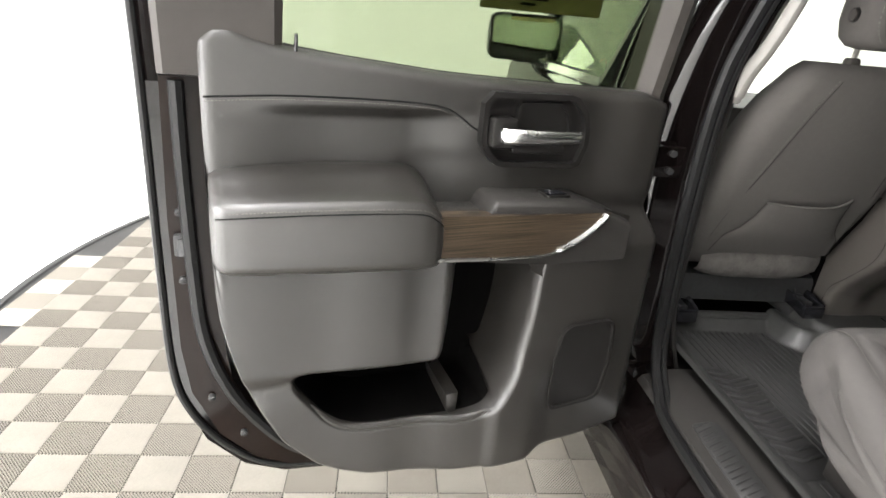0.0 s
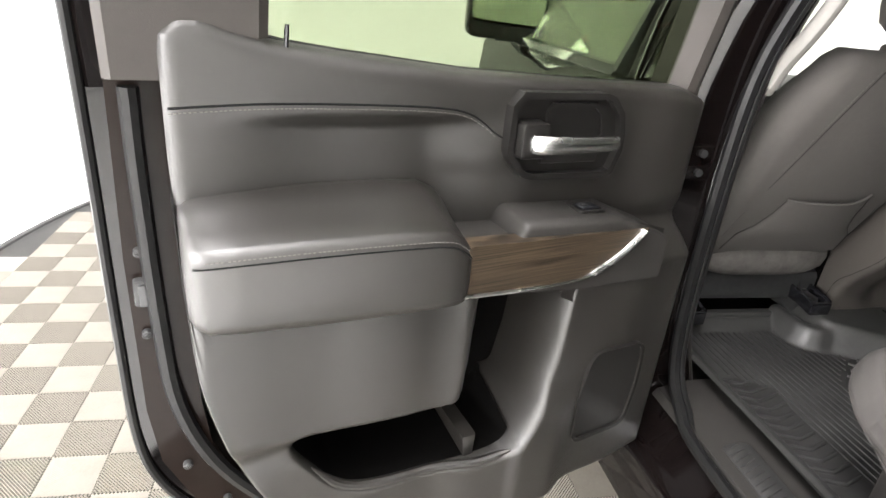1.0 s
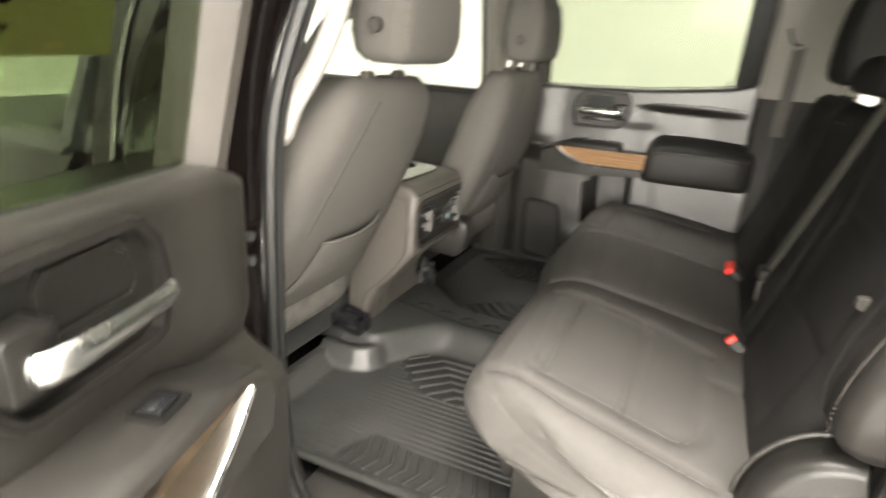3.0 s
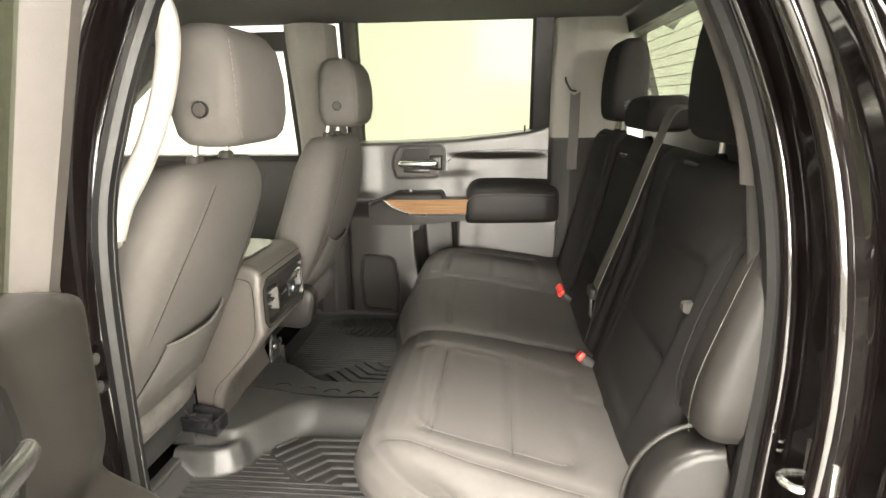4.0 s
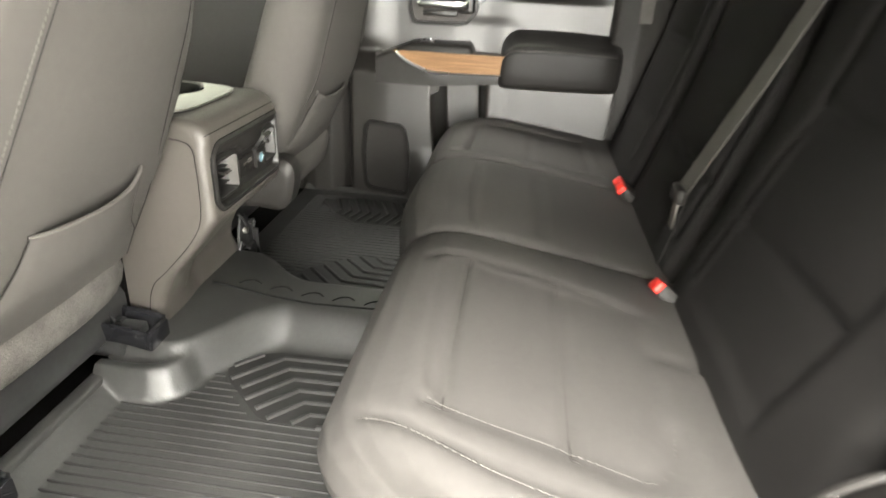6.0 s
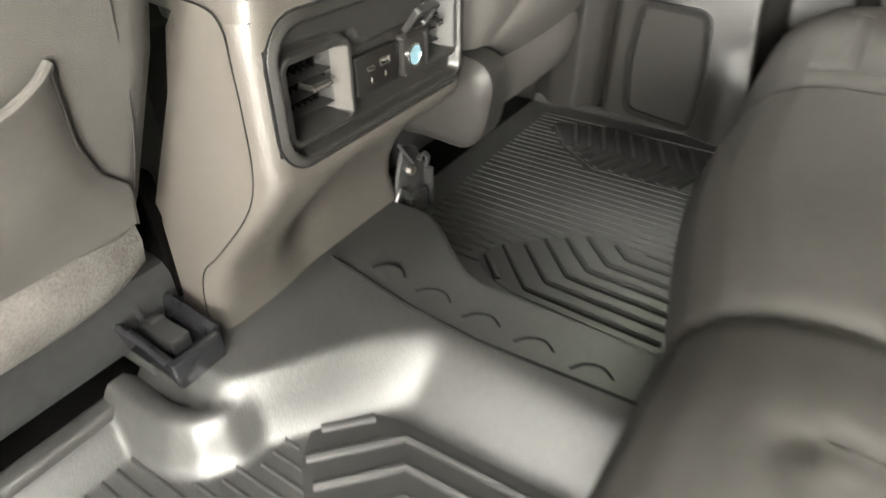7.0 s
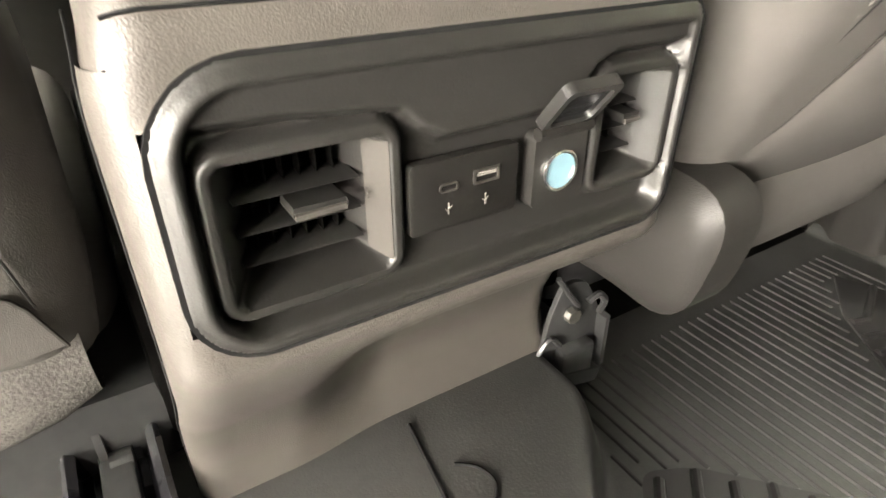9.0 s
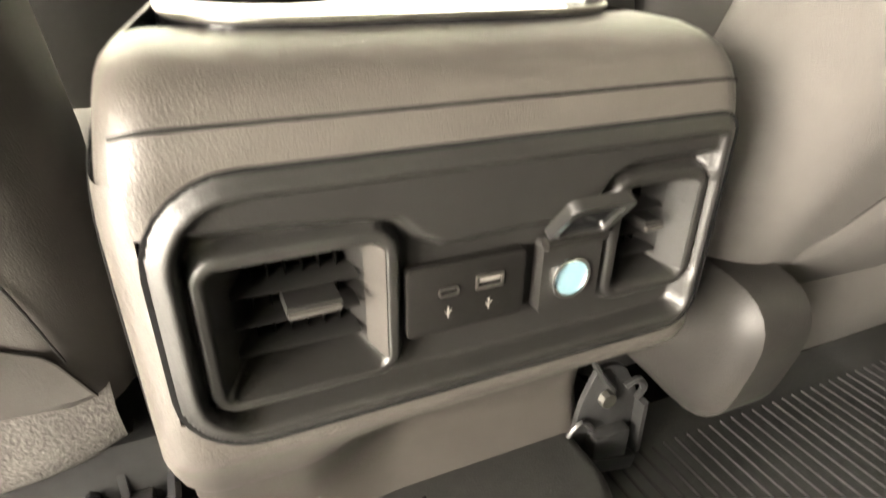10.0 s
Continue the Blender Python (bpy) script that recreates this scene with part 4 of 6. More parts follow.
def seat_rail(x, y, z, label, cover=True):
    rail = thing("seat_rail", label, "seat rail", "seat rails")
    part("track", rbox(bmesh.new(), (x - 0.022, y - 0.02, z - 0.06), (x + 0.022, y + 0.5, z - 0.02), 0.004), DARK_STEEL, rail)
    side = lambda u, v, d: (x + d, u, v)
    if cover:
        # open channel with rolled flanges, closed by a rounded plastic end
        chan = [(-0.03, 0.006), (-0.034, 0.002), (-0.032, -0.012), (-0.028, -0.034), (0.028, -0.034), (0.032, -0.012), (0.034, 0.002), (0.03, 0.006), (0.024, 0.002), (0.022, -0.012), (0.019, -0.024), (-0.019, -0.024), (-0.022, -0.012), (-0.024, 0.002)]
        part("end_cover", loft(bmesh.new(), [[(x + u, yy, z + 0.018 + dz + v) for u, v in chan] for yy, dz in ((y + 0.03, 0.0), (y - 0.03, -0.004), (y - 0.075, -0.012))]), GLOSS_BLACK, rail, "black plastic rail end", angle=40)
        part("end_wall", rbox(bmesh.new(), (x - 0.03, y - 0.084, z - 0.03), (x + 0.03, y - 0.073, z + 0.008), 0.005), GLOSS_BLACK, rail)
        part("inner_rail", rbox(bmesh.new(), (x - 0.012, y - 0.055, z - 0.012), (x + 0.012, y + 0.03, z + 0.008), 0.003), DARK_STEEL, rail)
        bracket = rounded([(y - 0.012, z - 0.03), (y + 0.05, z - 0.03), (y + 0.055, z + 0.03), (y + 0.04, z + 0.055), (y + 0.01, z + 0.05), (y - 0.004, z + 0.015)], 0.01, 3)
        part("bracket", plate(bmesh.new(), bracket, side, -0.01, -0.004, 0.001), DARK_STEEL, rail)
        part("bracket", plate(bmesh.new(), inset(bracket, 0.008), side, 0.012, 0.018, 0.001), DARK_STEEL, rail)
        part("release_tab", plate(bmesh.new(), rounded([(y - 0.03, z - 0.012), (y + 0.0, z - 0.008), (y + 0.004, z + 0.008), (y - 0.012, z + 0.012)], 0.004, 2), side, -0.004, 0.012, 0.001), DARK_STEEL, rail)
        part("pin", tube(bmesh.new(), [(x - 0.014, y + 0.03, z + 0.03), (x + 0.014, y + 0.03, z + 0.03)], 0.009), STEEL, rail, "bright steel pin")
    else:
        face = lambda u, v, d: (x + u, y - d, z + v)
        back = rounded([(-0.045, -0.055), (0.03, -0.075), (0.042, -0.04), (0.036, 0.01), (0.01, 0.055), (-0.02, 0.06), (-0.035, 0.02)], 0.012, 3)
        part("bracket", plate(bmesh.new(), back, face, 0.0, 0.006, 0.0015), DARK_STEEL, rail, "black steel bracket")
        part("bracket_flange", plate(bmesh.new(), rounded([(-0.04, -0.06), (0.03, -0.078), (0.034, -0.06), (-0.036, -0.042)], 0.004, 2), face, 0.0, 0.022, 0.001), DARK_STEEL, rail)
        part("bracket_flange", plate(bmesh.new(), [(0.034, -0.06), (0.04, -0.058), (0.038, 0.008), (0.032, 0.006)], face, 0.0, 0.02, 0.001), DARK_STEEL, rail)
        for u, v, r in ((-0.008, 0.02, 0.0085), (0.02, -0.03, 0.005)):
            part("bolt", tube(bmesh.new(), [face(u, v, 0.0), face(u, v, 0.014)], r), STEEL, rail, "zinc bolt")
        part("hook", tube(bmesh.new(), curve([face(0.012, 0.03, 0.01), face(0.024, 0.036, 0.012), face(0.034, 0.024, 0.012), face(0.03, 0.01, 0.01)], 5), 0.004, n=6), DARK_STEEL, rail, "black steel hook")
        part("spring_wire", tube(bmesh.new(), curve([face(-0.046, -0.05, 0.006), face(-0.048, -0.02, 0.008), face(-0.035, 0.0, 0.01), face(-0.02, -0.015, 0.01)], 5), 0.003, n=6), DARK_STEEL, rail)
        part("spring_wire", tube(bmesh.new(), curve([face(-0.03, 0.07, 0.006), face(-0.018, 0.05, 0.012), face(-0.002, 0.03, 0.01)], 5), 0.003, n=6), DARK_STEEL, rail)
    return rail


seat_rail(-0.232, 1.698, 0.79, "black steel seat rail with plastic end cover")
seat_rail(0.192, 1.65, 0.78, "zinc and black steel seat bracket beside the console", cover=False)
seat_rail(-0.58, 1.72, 0.755, "black steel outer seat rail")


# ---- rear bench ----
def bench_rear_y(z):
    return lerp_table([(0.86, 0.76), (0.95, 0.725), (1.1, 0.68), (1.25, 0.64), (1.36, 0.618), (1.42, 0.608)], z)[0]


CUSHION = [(0.66, 0.93), (0.72, 0.93), (0.78, 0.936), (0.86, 0.95), (0.95, 0.966), (1.04, 0.979), (1.1, 0.985), (1.145, 0.985), (1.18, 0.978), (1.207, 0.963), (1.226, 0.94), (1.236, 0.912), (1.233, 0.888), (1.218, 0.868), (1.18, 0.853), (1.1, 0.846), (0.9, 0.842)]


def line_distance(pts, u, v):
    best = 9.0
    for (ax, ay), (bx, by) in zip(pts, pts[1:]):
        dx, dy = bx - ax, by - ay
        t = min(1.0, max(0.0, ((u - ax) * dx + (v - ay) * dy) / (dx * dx + dy * dy)))
        best = min(best, math.hypot(u - ax - t * dx, v - ay - t * dy))
    return best


def seam_relief(seams, field, u, v):
    """Padding pulled in along its seams, and a panel let in a little below the rest."""
    near = min(line_distance(q, u, v) for q in seams)
    h = -0.0045 * math.exp(-(near / 0.0055) ** 2) - 0.0022 * math.exp(-(near / 0.016) ** 2)
    if field:
        h -= 0.007 * sm(-0.006, 0.016, edge_distance(field, u, v))
    return h


def cushion_point(spec, x, k, lift=0.0):
    """A place on a cushion: k runs along its profile from the rear over the top to the underside."""
    x0, x1, outer, seams, field = spec
    i = min(len(CUSHION) - 2, int(k))
    (ya, za), (yb, zb) = CUSHION[i], CUSHION[i + 1]
    y, z = ya + (yb - ya) * (k - i), za + (zb - za) * (k - i)
    nrm = Vector((-(zb - za), yb - ya)).normalized() if k < 12 else Vector((0, 0))
    e0, e1 = x - x0, x1 - x
    drop = 0.0
    for e, wide in ((e0, outer < 0), (e1, outer > 0)):
        r, deep = (0.05, 0.048) if wide else (0.022, 0.009)
        drop += deep * (1 - math.sqrt(max(0.0, 1 - (1 - min(1.0, max(0.0, e) / r)) ** 2)))
    top = sm(0.83, 0.93, z)
    puff = 0.008 * (1 - (2 * e0 / (x1 - x0) - 1) ** 4) + (seam_relief(seams, field, x, y) if top > 0.3 and y < 1.225 else 0.0)
    wide = (0.085 * (1.2 - y) / 0.42 if y < 1.2 else 0.0) * (sm(0.22, 0.0, e0) if outer < 0 else -sm(0.22, 0.0, e1) if outer > 0 else 0.0)
    h = (puff + lift) * top
    end = min(1.0, (e0 if outer < 0 else e1 if outer > 0 else 1.0) / 0.1)
    turn = 0.1 * min(1.0, max(0.0, (y - 0.96) / 0.26)) * (1 - math.sqrt(max(0.0, 1 - (1 - end) ** 2)))
    back = 0.035 * sm(0.15, -0.15, x) * sm(1.0, 1.18, y)
    return (x - wide, y - back - nrm.x * -h - turn - drop * 0.2 * sm(1.15, 1.23, y), z + nrm.y * h - drop * top)


def cushion_block(spec):
    x0, x1, outer = spec[:3]
    n, m = 64, (len(CUSHION) - 1) * 8
    xs = [x0 + (x1 - x0) * (0.5 - 0.5 * math.cos(math.pi * (0.08 + 0.84 * i / n))) for i in range(n + 1)]
    lo, hi = xs[0], xs[-1]
    xs = [x0 + (x1 - x0) * (q - lo) / (hi - lo) for q in xs]
    rows = []
    for x in xs:
        rows.append([cushion_point(spec, x, (len(CUSHION) - 1) * j / m) for j in range(m + 1)])
    # the padded end swells outward
    rim = rows[0] if outer < 0 else rows[-1]
    front, rear = max(rim, key=lambda p: p[1]), min(rim, key=lambda p: p[1])
    cy, cz = (front[1] + rear[1]) / 2 - 0.03, 0.885
    cx = min(rim, key=lambda p: abs(p[1] - cy))[0]
    for scale, off in ((0.97, 0.003), (0.9, 0.006), (0.75, 0.0085), (0.5, 0.01), (0.25, 0.0105), (0.05, 0.0106)) if outer else ():
        swell = [(cx + (x - cx) * scale + outer * off, cy + (y - cy) * scale, cz + (z - cz) * scale) for x, y, z in rim]
        rows.insert(0, swell) if outer < 0 else rows.append(swell)
    return loft(bmesh.new(), rows)


def on_cushion(spec, pts, lift=0.0006, n=8):
    """A plan line laid on a cushion."""
    out = []
    for p in curve([(x, y, 0) for x, y in pts], n):
        k = next(i for i in range(11) if CUSHION[i + 1][0] >= min(p[1], 1.235))
        k += (p[1] - CUSHION[k][0]) / (CUSHION[k + 1][0] - CUSHION[k][0])
        out.append(cushion_point(spec, p[0], k, lift))
    return out


def back_point(spec, x, z, lift=0.0):
    x0, x1, z0, z1, seams, field = spec
    e = min(x - x0, x1 - x)
    r = 0.035
    drop = r * (1 - math.sqrt(max(0.0, 1 - (1 - min(1.0, max(0.0, e) / r)) ** 2)))
    top = 0.04 * (1 - math.sqrt(max(0.0, 1 - min(1.0, max(0.0, (z - (z1 - 0.045)) / 0.046)) ** 2)))
    puff = 0.014 * (1 - (2 * (x - x0) / (x1 - x0) - 1) ** 4) + seam_relief(seams, field, x, z)
    return (x, bench_rear_y(z) + puff - drop - top + lift, z)


def back_block(spec, thick=0.1):
    x0, x1, z0, z1 = spec[:4]
    rows, n, m = [], 60, 64
    for i in range(n + 1):
        x = x0 + (x1 - x0) * i / n
        e = min(x - x0, x1 - x)
        low = 0.02 * (1 - math.sqrt(max(0.0, 1 - (1 - min(1.0, e / 0.03)) ** 2)))
        ring = [back_point(spec, x, z0 + (z1 - low - z0) * k / m) for k in range(m + 1)]
        ring += [(x, bench_rear_y(z1) - thick, z1 - 0.02 - low), (x, bench_rear_y(z0) - thick, z0)]
        rows.append(ring)
    return loft(bmesh.new(), rows)


def rear_headrest(x, wide, low, parent_label, z0=1.44):
    head = thing("rear_headrest", parent_label, "headrest", "rear headrests")
    h = 0.085 if low else 0.245
    yc = 0.565
    rings = []
    for t, w, d in ((0.0, 0.8, 0.06), (0.03, 0.91, 0.085), (0.1, 0.98, 0.1), (0.25, 1.0, 0.108), (0.5, 1.0, 0.11), (0.75, 0.985, 0.1), (0.88, 0.95, 0.088), (0.95, 0.9, 0.07), (1.0, 0.8, 0.045)):
        rings.append([(x + u, yc - 0.01 * t + v, z0 + h * t) for u, v in rrect(wide * w, d, 0.03 if d > 0.06 else 0.02, n=6)])
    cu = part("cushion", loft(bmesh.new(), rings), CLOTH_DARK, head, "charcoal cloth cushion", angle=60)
    side = [(x - wide / 2 + 0.028, yc + 0.046, z0 + h * t) for t in (0.08, 0.3, 0.6, 0.85)]
    part("seam", tube(bmesh.new(), curve(side, 5), 0.0012, n=5), SEAM, cu)
    for dx in (-0.05, 0.05):
        part("post", tube(bmesh.new(), [(x + dx, yc, 1.38), (x + dx, yc, z0 + 0.02)], 0.005), STEEL, head, "steel post")
        part("post_collar", tube(bmesh.new(), [(x + dx, yc, 1.405), (x + dx, yc, 1.428), (x + dx, yc, 1.434)], [0.014, 0.013, 0.008]), TRIM_SMOOTH, head, "dark post collar")
    if not low:
        for r, d in ((0.014, 0.004), (0.01, 0.006)):
            disc = [(x - wide / 2 - d, yc + r * math.cos(a), z0 + 0.05 + r * math.sin(a)) for a in [2 * math.pi * k / 18 for k in range(18)]]
            part("button", loft(bmesh.new(), [[(q + 0.02, y, z) for q, y, z in disc], disc]), TRIM_SMOOTH, head)
    return head


def rear_bench():
    bench = thing("rear_bench_seat", "grey cloth rear bench with charcoal backrests", "car seat")
    # cushions: span, outer side, seams, let-in panel
    rim = [(-0.575, 1.19), (-0.585, 1.1), (-0.59, 1.0), (-0.59, 0.9), (-0.588, 0.79)]
    inner = [(-0.545, 1.11), (-0.548, 1.05), (-0.55, 0.95), (-0.552, 0.88), (-0.548, 0.84), (-0.525, 0.815), (-0.49, 0.806)]
    near_field = rounded([(-0.2, 1.15), (-0.545, 1.12), (-0.555, 0.81), (-0.25, 0.8)], 0.05, 5)
    near = (-0.645, -0.1015, -1, [rim, inner, [(-0.55, 1.082), (-0.205, 1.085)], [(-0.555, 0.928), (-0.23, 0.93)], [(-0.215, 1.165), (-0.2, 1.13), (-0.21, 1.0), (-0.235, 0.86), (-0.26, 0.8)], [(-0.36, 0.8), (-0.37, 0.74)]], near_field)
    mid = (-0.0985, 0.3385, 0, [[(-0.05, 1.09), (0.29, 1.09)], [(-0.045, 0.955), (0.285, 0.955)]], None)
    far_field = rounded([(0.39, 1.15), (0.4, 0.8), (0.66, 0.81), (0.66, 1.13)], 0.05, 5)
    far = (0.3415, 0.76, 1, [[(0.4, 1.13), (0.66, 1.125)], [(0.4, 0.97), (0.66, 0.968)], [(0.395, 1.17), (0.39, 1.12), (0.4, 0.95), (0.41, 0.8)], [(0.66, 1.15), (0.665, 1.0), (0.66, 0.82)]], far_field)
    for spec in (near, mid, far):
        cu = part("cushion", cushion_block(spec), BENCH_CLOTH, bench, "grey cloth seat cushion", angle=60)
        for line in spec[3]:
            part("seam", tube(bmesh.new(), on_cushion(spec, line, 0.0), 0.0009, n=5), CLOTH_SEAM, cu)
        if spec[2]:
            for line, off in ((spec[3][0], 0.007), (spec[3][1], -0.006)) if spec[2] < 0 else ((spec[3][3], 0.006),):
                part("stitching", stitches(bmesh.new(), on_cushion(spec, [(x - off * 0.8, y) for x, y in line], 0.0012), pitch=0.0062, size=0.0008), SEAT_THREAD, cu, "pale grey stitching")
    # backrests
    near_ins = rounded([(-0.253, 1.275), (-0.554, 1.279), (-0.525, 1.1), (-0.5, 0.97), (-0.2, 0.97), (-0.215, 1.1)], 0.02, 3)
    backs = ((-0.63, -0.115, 0.9, 1.43, [[(-0.253, 1.275), (-0.554, 1.279)], [(-0.253, 1.275), (-0.225, 1.2), (-0.205, 1.1), (-0.19, 1.0)], [(-0.554, 1.279), (-0.535, 1.18), (-0.515, 1.06), (-0.5, 0.97)], [(-0.205, 1.1), (-0.515, 1.106)], [(-0.253, 1.275), (-0.262, 1.35), (-0.27, 1.415)], [(-0.554, 1.279), (-0.59, 1.32), (-0.628, 1.36)]], near_ins),
             (-0.105, 0.335, 0.9, 1.43, [[(-0.06, 1.1), (0.29, 1.1)], [(-0.07, 1.38), (-0.03, 1.392), (0.26, 1.39), (0.3, 1.375)], [(-0.07, 1.38), (-0.06, 1.2), (-0.05, 1.0)], [(0.3, 1.375), (0.29, 1.2), (0.28, 1.0)]], None),
             (0.345, 0.76, 0.9, 1.43, [[(0.41, 1.275), (0.68, 1.275)], [(0.41, 1.1), (0.68, 1.1)], [(0.4, 1.4), (0.41, 1.27), (0.43, 1.0)], [(0.7, 1.4), (0.69, 1.27), (0.67, 1.0)]], None))
    for spec in backs:
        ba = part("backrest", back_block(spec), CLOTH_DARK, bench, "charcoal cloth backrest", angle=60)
        for line in spec[4]:
            pts = [back_point(spec, p[0], p[1], 0.0002) for p in curve([(x, z, 0) for x, z in line], 8)]
            part("seam", tube(bmesh.new(), pts, 0.0013, n=5), SEAM, ba)
    # outer bolster beside the open door
    rings = []
    for z, w, d, y in ((1.075, 0.03, 0.06, 0.628), (1.082, 0.042, 0.1, 0.63), (1.1, 0.05, 0.125, 0.632), (1.14, 0.053, 0.132, 0.626), (1.2, 0.053, 0.126, 0.612), (1.3, 0.048, 0.108, 0.588), (1.38, 0.038, 0.078, 0.57), (1.42, 0.025, 0.05, 0.565)):
        rings.append([(-0.682 + u, y + v, z) for u, v in rrect(2 * w, d, 0.03 if d > 0.07 else 0.022, n=6)])
    bol = part("side_bolster", loft(bmesh.new(), rings), BOLSTER, bench, "dark padded side bolster", angle=60)
    part("stitching", stitches(bmesh.new(), curve([(-0.7, 0.693, 1.085), (-0.702, 0.696, 1.12), (-0.703, 0.689, 1.17), (-0.702, 0.67, 1.23), (-0.698, 0.644, 1.3), (-0.69, 0.61, 1.38)], 6), pitch=0.005, size=0.0005), THREAD, bol, "grey stitching")
    part("seam", tube(bmesh.new(), curve([(-0.634, 0.692, 1.09), (-0.633, 0.693, 1.14), (-0.634, 0.674, 1.22), (-0.636, 0.645, 1.3), (-0.644, 0.612, 1.38)], 6), 0.0014, n=5), SEAM, bol)
    # plastic end shield with a rolled rim
    arc = lambda g: [(0.53, 0.7)] + [(0.645 + (0.118 - g) * math.cos(a), 0.935 + (0.135 - g) * math.sin(a)) for a in [math.pi / 2 * k / 12 for k in range(13)]][::-1] + [(0.775 - g, 0.8), (0.78 - g, 0.7)]
    part("end_shield", loft(bmesh.new(), [[(x, y, z) for y, z in arc(g)] for x, g in ((-0.715, 0.02), (-0.711, 0.008), (-0.702, 0.001), (-0.69, 0.0), (-0.655, 0.0), (-0.65, 0.004))]), TRIM_SMOOTH, bench, "dark plastic hinge shield", angle=50)
    part("shield_rim", tube(bmesh.new(), [(-0.655, y, z) for y, z in arc(-0.003)[1:14]], 0.004, n=8), TRIM, bench)
    loop = [(0.64, 1.222), (0.666, 1.222), (0.671, 1.219), (0.671, 1.208), (0.666, 1.205), (0.64, 1.205)]
    part("strap_loop", loft(bmesh.new(), [[(x, y, z) for y, z in loop] for x in (-0.562, -0.561, -0.547, -0.546)]), BENCH_CLOTH, bench, "small grey webbing release strap")
    for x, z in ((-0.37, 1.418), (0.165, 1.385), (0.55, 1.418)):
        yb = bench_rear_y(z) + 0.01
        part("top_loop", tube(bmesh.new(), curve([(x - 0.018, yb - 0.012, z - 0.004), (x, yb + 0.01, z + 0.002), (x + 0.018, yb - 0.012, z - 0.004)], 5), 0.0045), CHROME if 0 < x < 0.3 else CLOTH_DARK, bench, "small release loop")
    part("seat_base", rbox(bmesh.new(), (-0.56, 0.74, 0.665), (0.7, 1.1, 0.865), 0.01), TRIM, bench)
    for x in (-0.46, 0.1, 0.6):
        part("seat_leg", loft(bmesh.new(), [[(x - 0.03, y - 0.03, z), (x + 0.03, y - 0.03, z), (x + 0.03, y + 0.03, z), (x - 0.03, y + 0.03, z)] for y, z in ((1.13, 0.862), (1.125, 0.76), (1.1, 0.69))]), TRIM, bench, "dark plastic bench leg")
    return bench


rear_bench()
rear_headrest(-0.41, 0.24, False, "charcoal cloth rear headrest on steel posts beside the open door", 1.458)
rear_headrest(0.12, 0.3, True, "low charcoal centre headrest", 1.452)
rear_headrest(0.555, 0.24, False, "charcoal cloth rear headrest on steel posts beside the far window", 1.462)


def buckle(x, y, z, label, tilt):
    b = thing("seat_belt_buckle", label, "buckle", "rear buckles", m=pose(x, y, z, -50, tilt, 0))
    part("housing", rbox(bmesh.new(), (-0.022, -0.012, -0.075), (0.022, 0.012, 0.0), 0.005), TRIM, b)
    part("button", rbox(bmesh.new(), (-0.019, -0.01, -0.004), (0.019, 0.011, 0.009), 0.003), RED, b, "red release button")
    part("stalk", rbox(bmesh.new(), (-0.014, -0.006, -0.12), (0.014, 0.006, -0.07), 0.003), BELT, b)
    return b


buckle(-0.168, 0.762, 0.952, "black seat belt buckle with red button lying on the bench", 15)
buckle(0.268, 0.765, 0.965, "black seat belt buckle with red button on the bench", -5)
buckle(0.31, 0.765, 0.965, "black seat belt buckle with red button on the bench", 4)


def centre_belt():
    belt = thing("centre_seat_belt", "grey webbing seat belt with steel tongue across the backrest", "seat belt")
    way = [(-0.14, 0.52, 1.5), (-0.137, 0.585, 1.508), (-0.12, 0.612, 1.44), (-0.098, 0.634, 1.36), (-0.073, 0.657, 1.27), (-0.036, 0.69, 1.15), (-0.012, 0.712, 1.07)]
    strip = lambda pts, w: [[(p[0] - w, p[1], p[2] - 0.004), (p[0] + w, p[1] + 0.002, p[2] + 0.004), (p[0] + w, p[1] + 0.0035, p[2] + 0.005), (p[0] - w, p[1] + 0.002, p[2] - 0.003)] for p in pts]
    part("webbing", loft(bmesh.new(), strip(curve(way, 8), 0.023)), BELT, belt)
    part("lap_webbing", loft(bmesh.new(), strip(curve([(-0.012, 0.71, 1.07), (-0.02, 0.722, 1.0), (-0.035, 0.74, 0.94)], 6), 0.022)), CLOTH_DARK, belt)
    part("tongue_cover", rbox(bmesh.new(), (-0.04, 0.712, 1.045), (0.014, 0.73, 1.075), 0.007, 3), TRIM, belt, "black tongue cover")
    part("tongue", rbox(bmesh.new(), (-0.036, 0.722, 0.998), (-0.01, 0.726, 1.05), 0.002), STEEL, belt, "steel tongue")


centre_belt()


# ---- centre console ----
CX0, CX1 = -0.18, 0.119
CMID = (CX0 + CX1) / 2
BEZEL = rrect(0.2765, 0.1255, (0.012, 0.036, 0.033, 0.02), n=7, cx=-0.02875, cy=1.05775)
# vent openings: left, right, bottom, top
VENTS = ((-0.154, -0.071, 1.0135, 1.0885), (0.04, 0.0995, 1.024, 1.094))
BROW = [(0.11, 1.14), (-0.19, 1.14), (-0.19, 1.0975), (-0.12, 1.0955), (-0.09, 1.0925), (-0.071, 1.09), (-0.062, 1.081), (-0.05, 1.0745), (0.018, 1.0765), (0.03, 1.083), (0.038, 1.0945), (0.05, 1.099), (0.11, 1.1)]


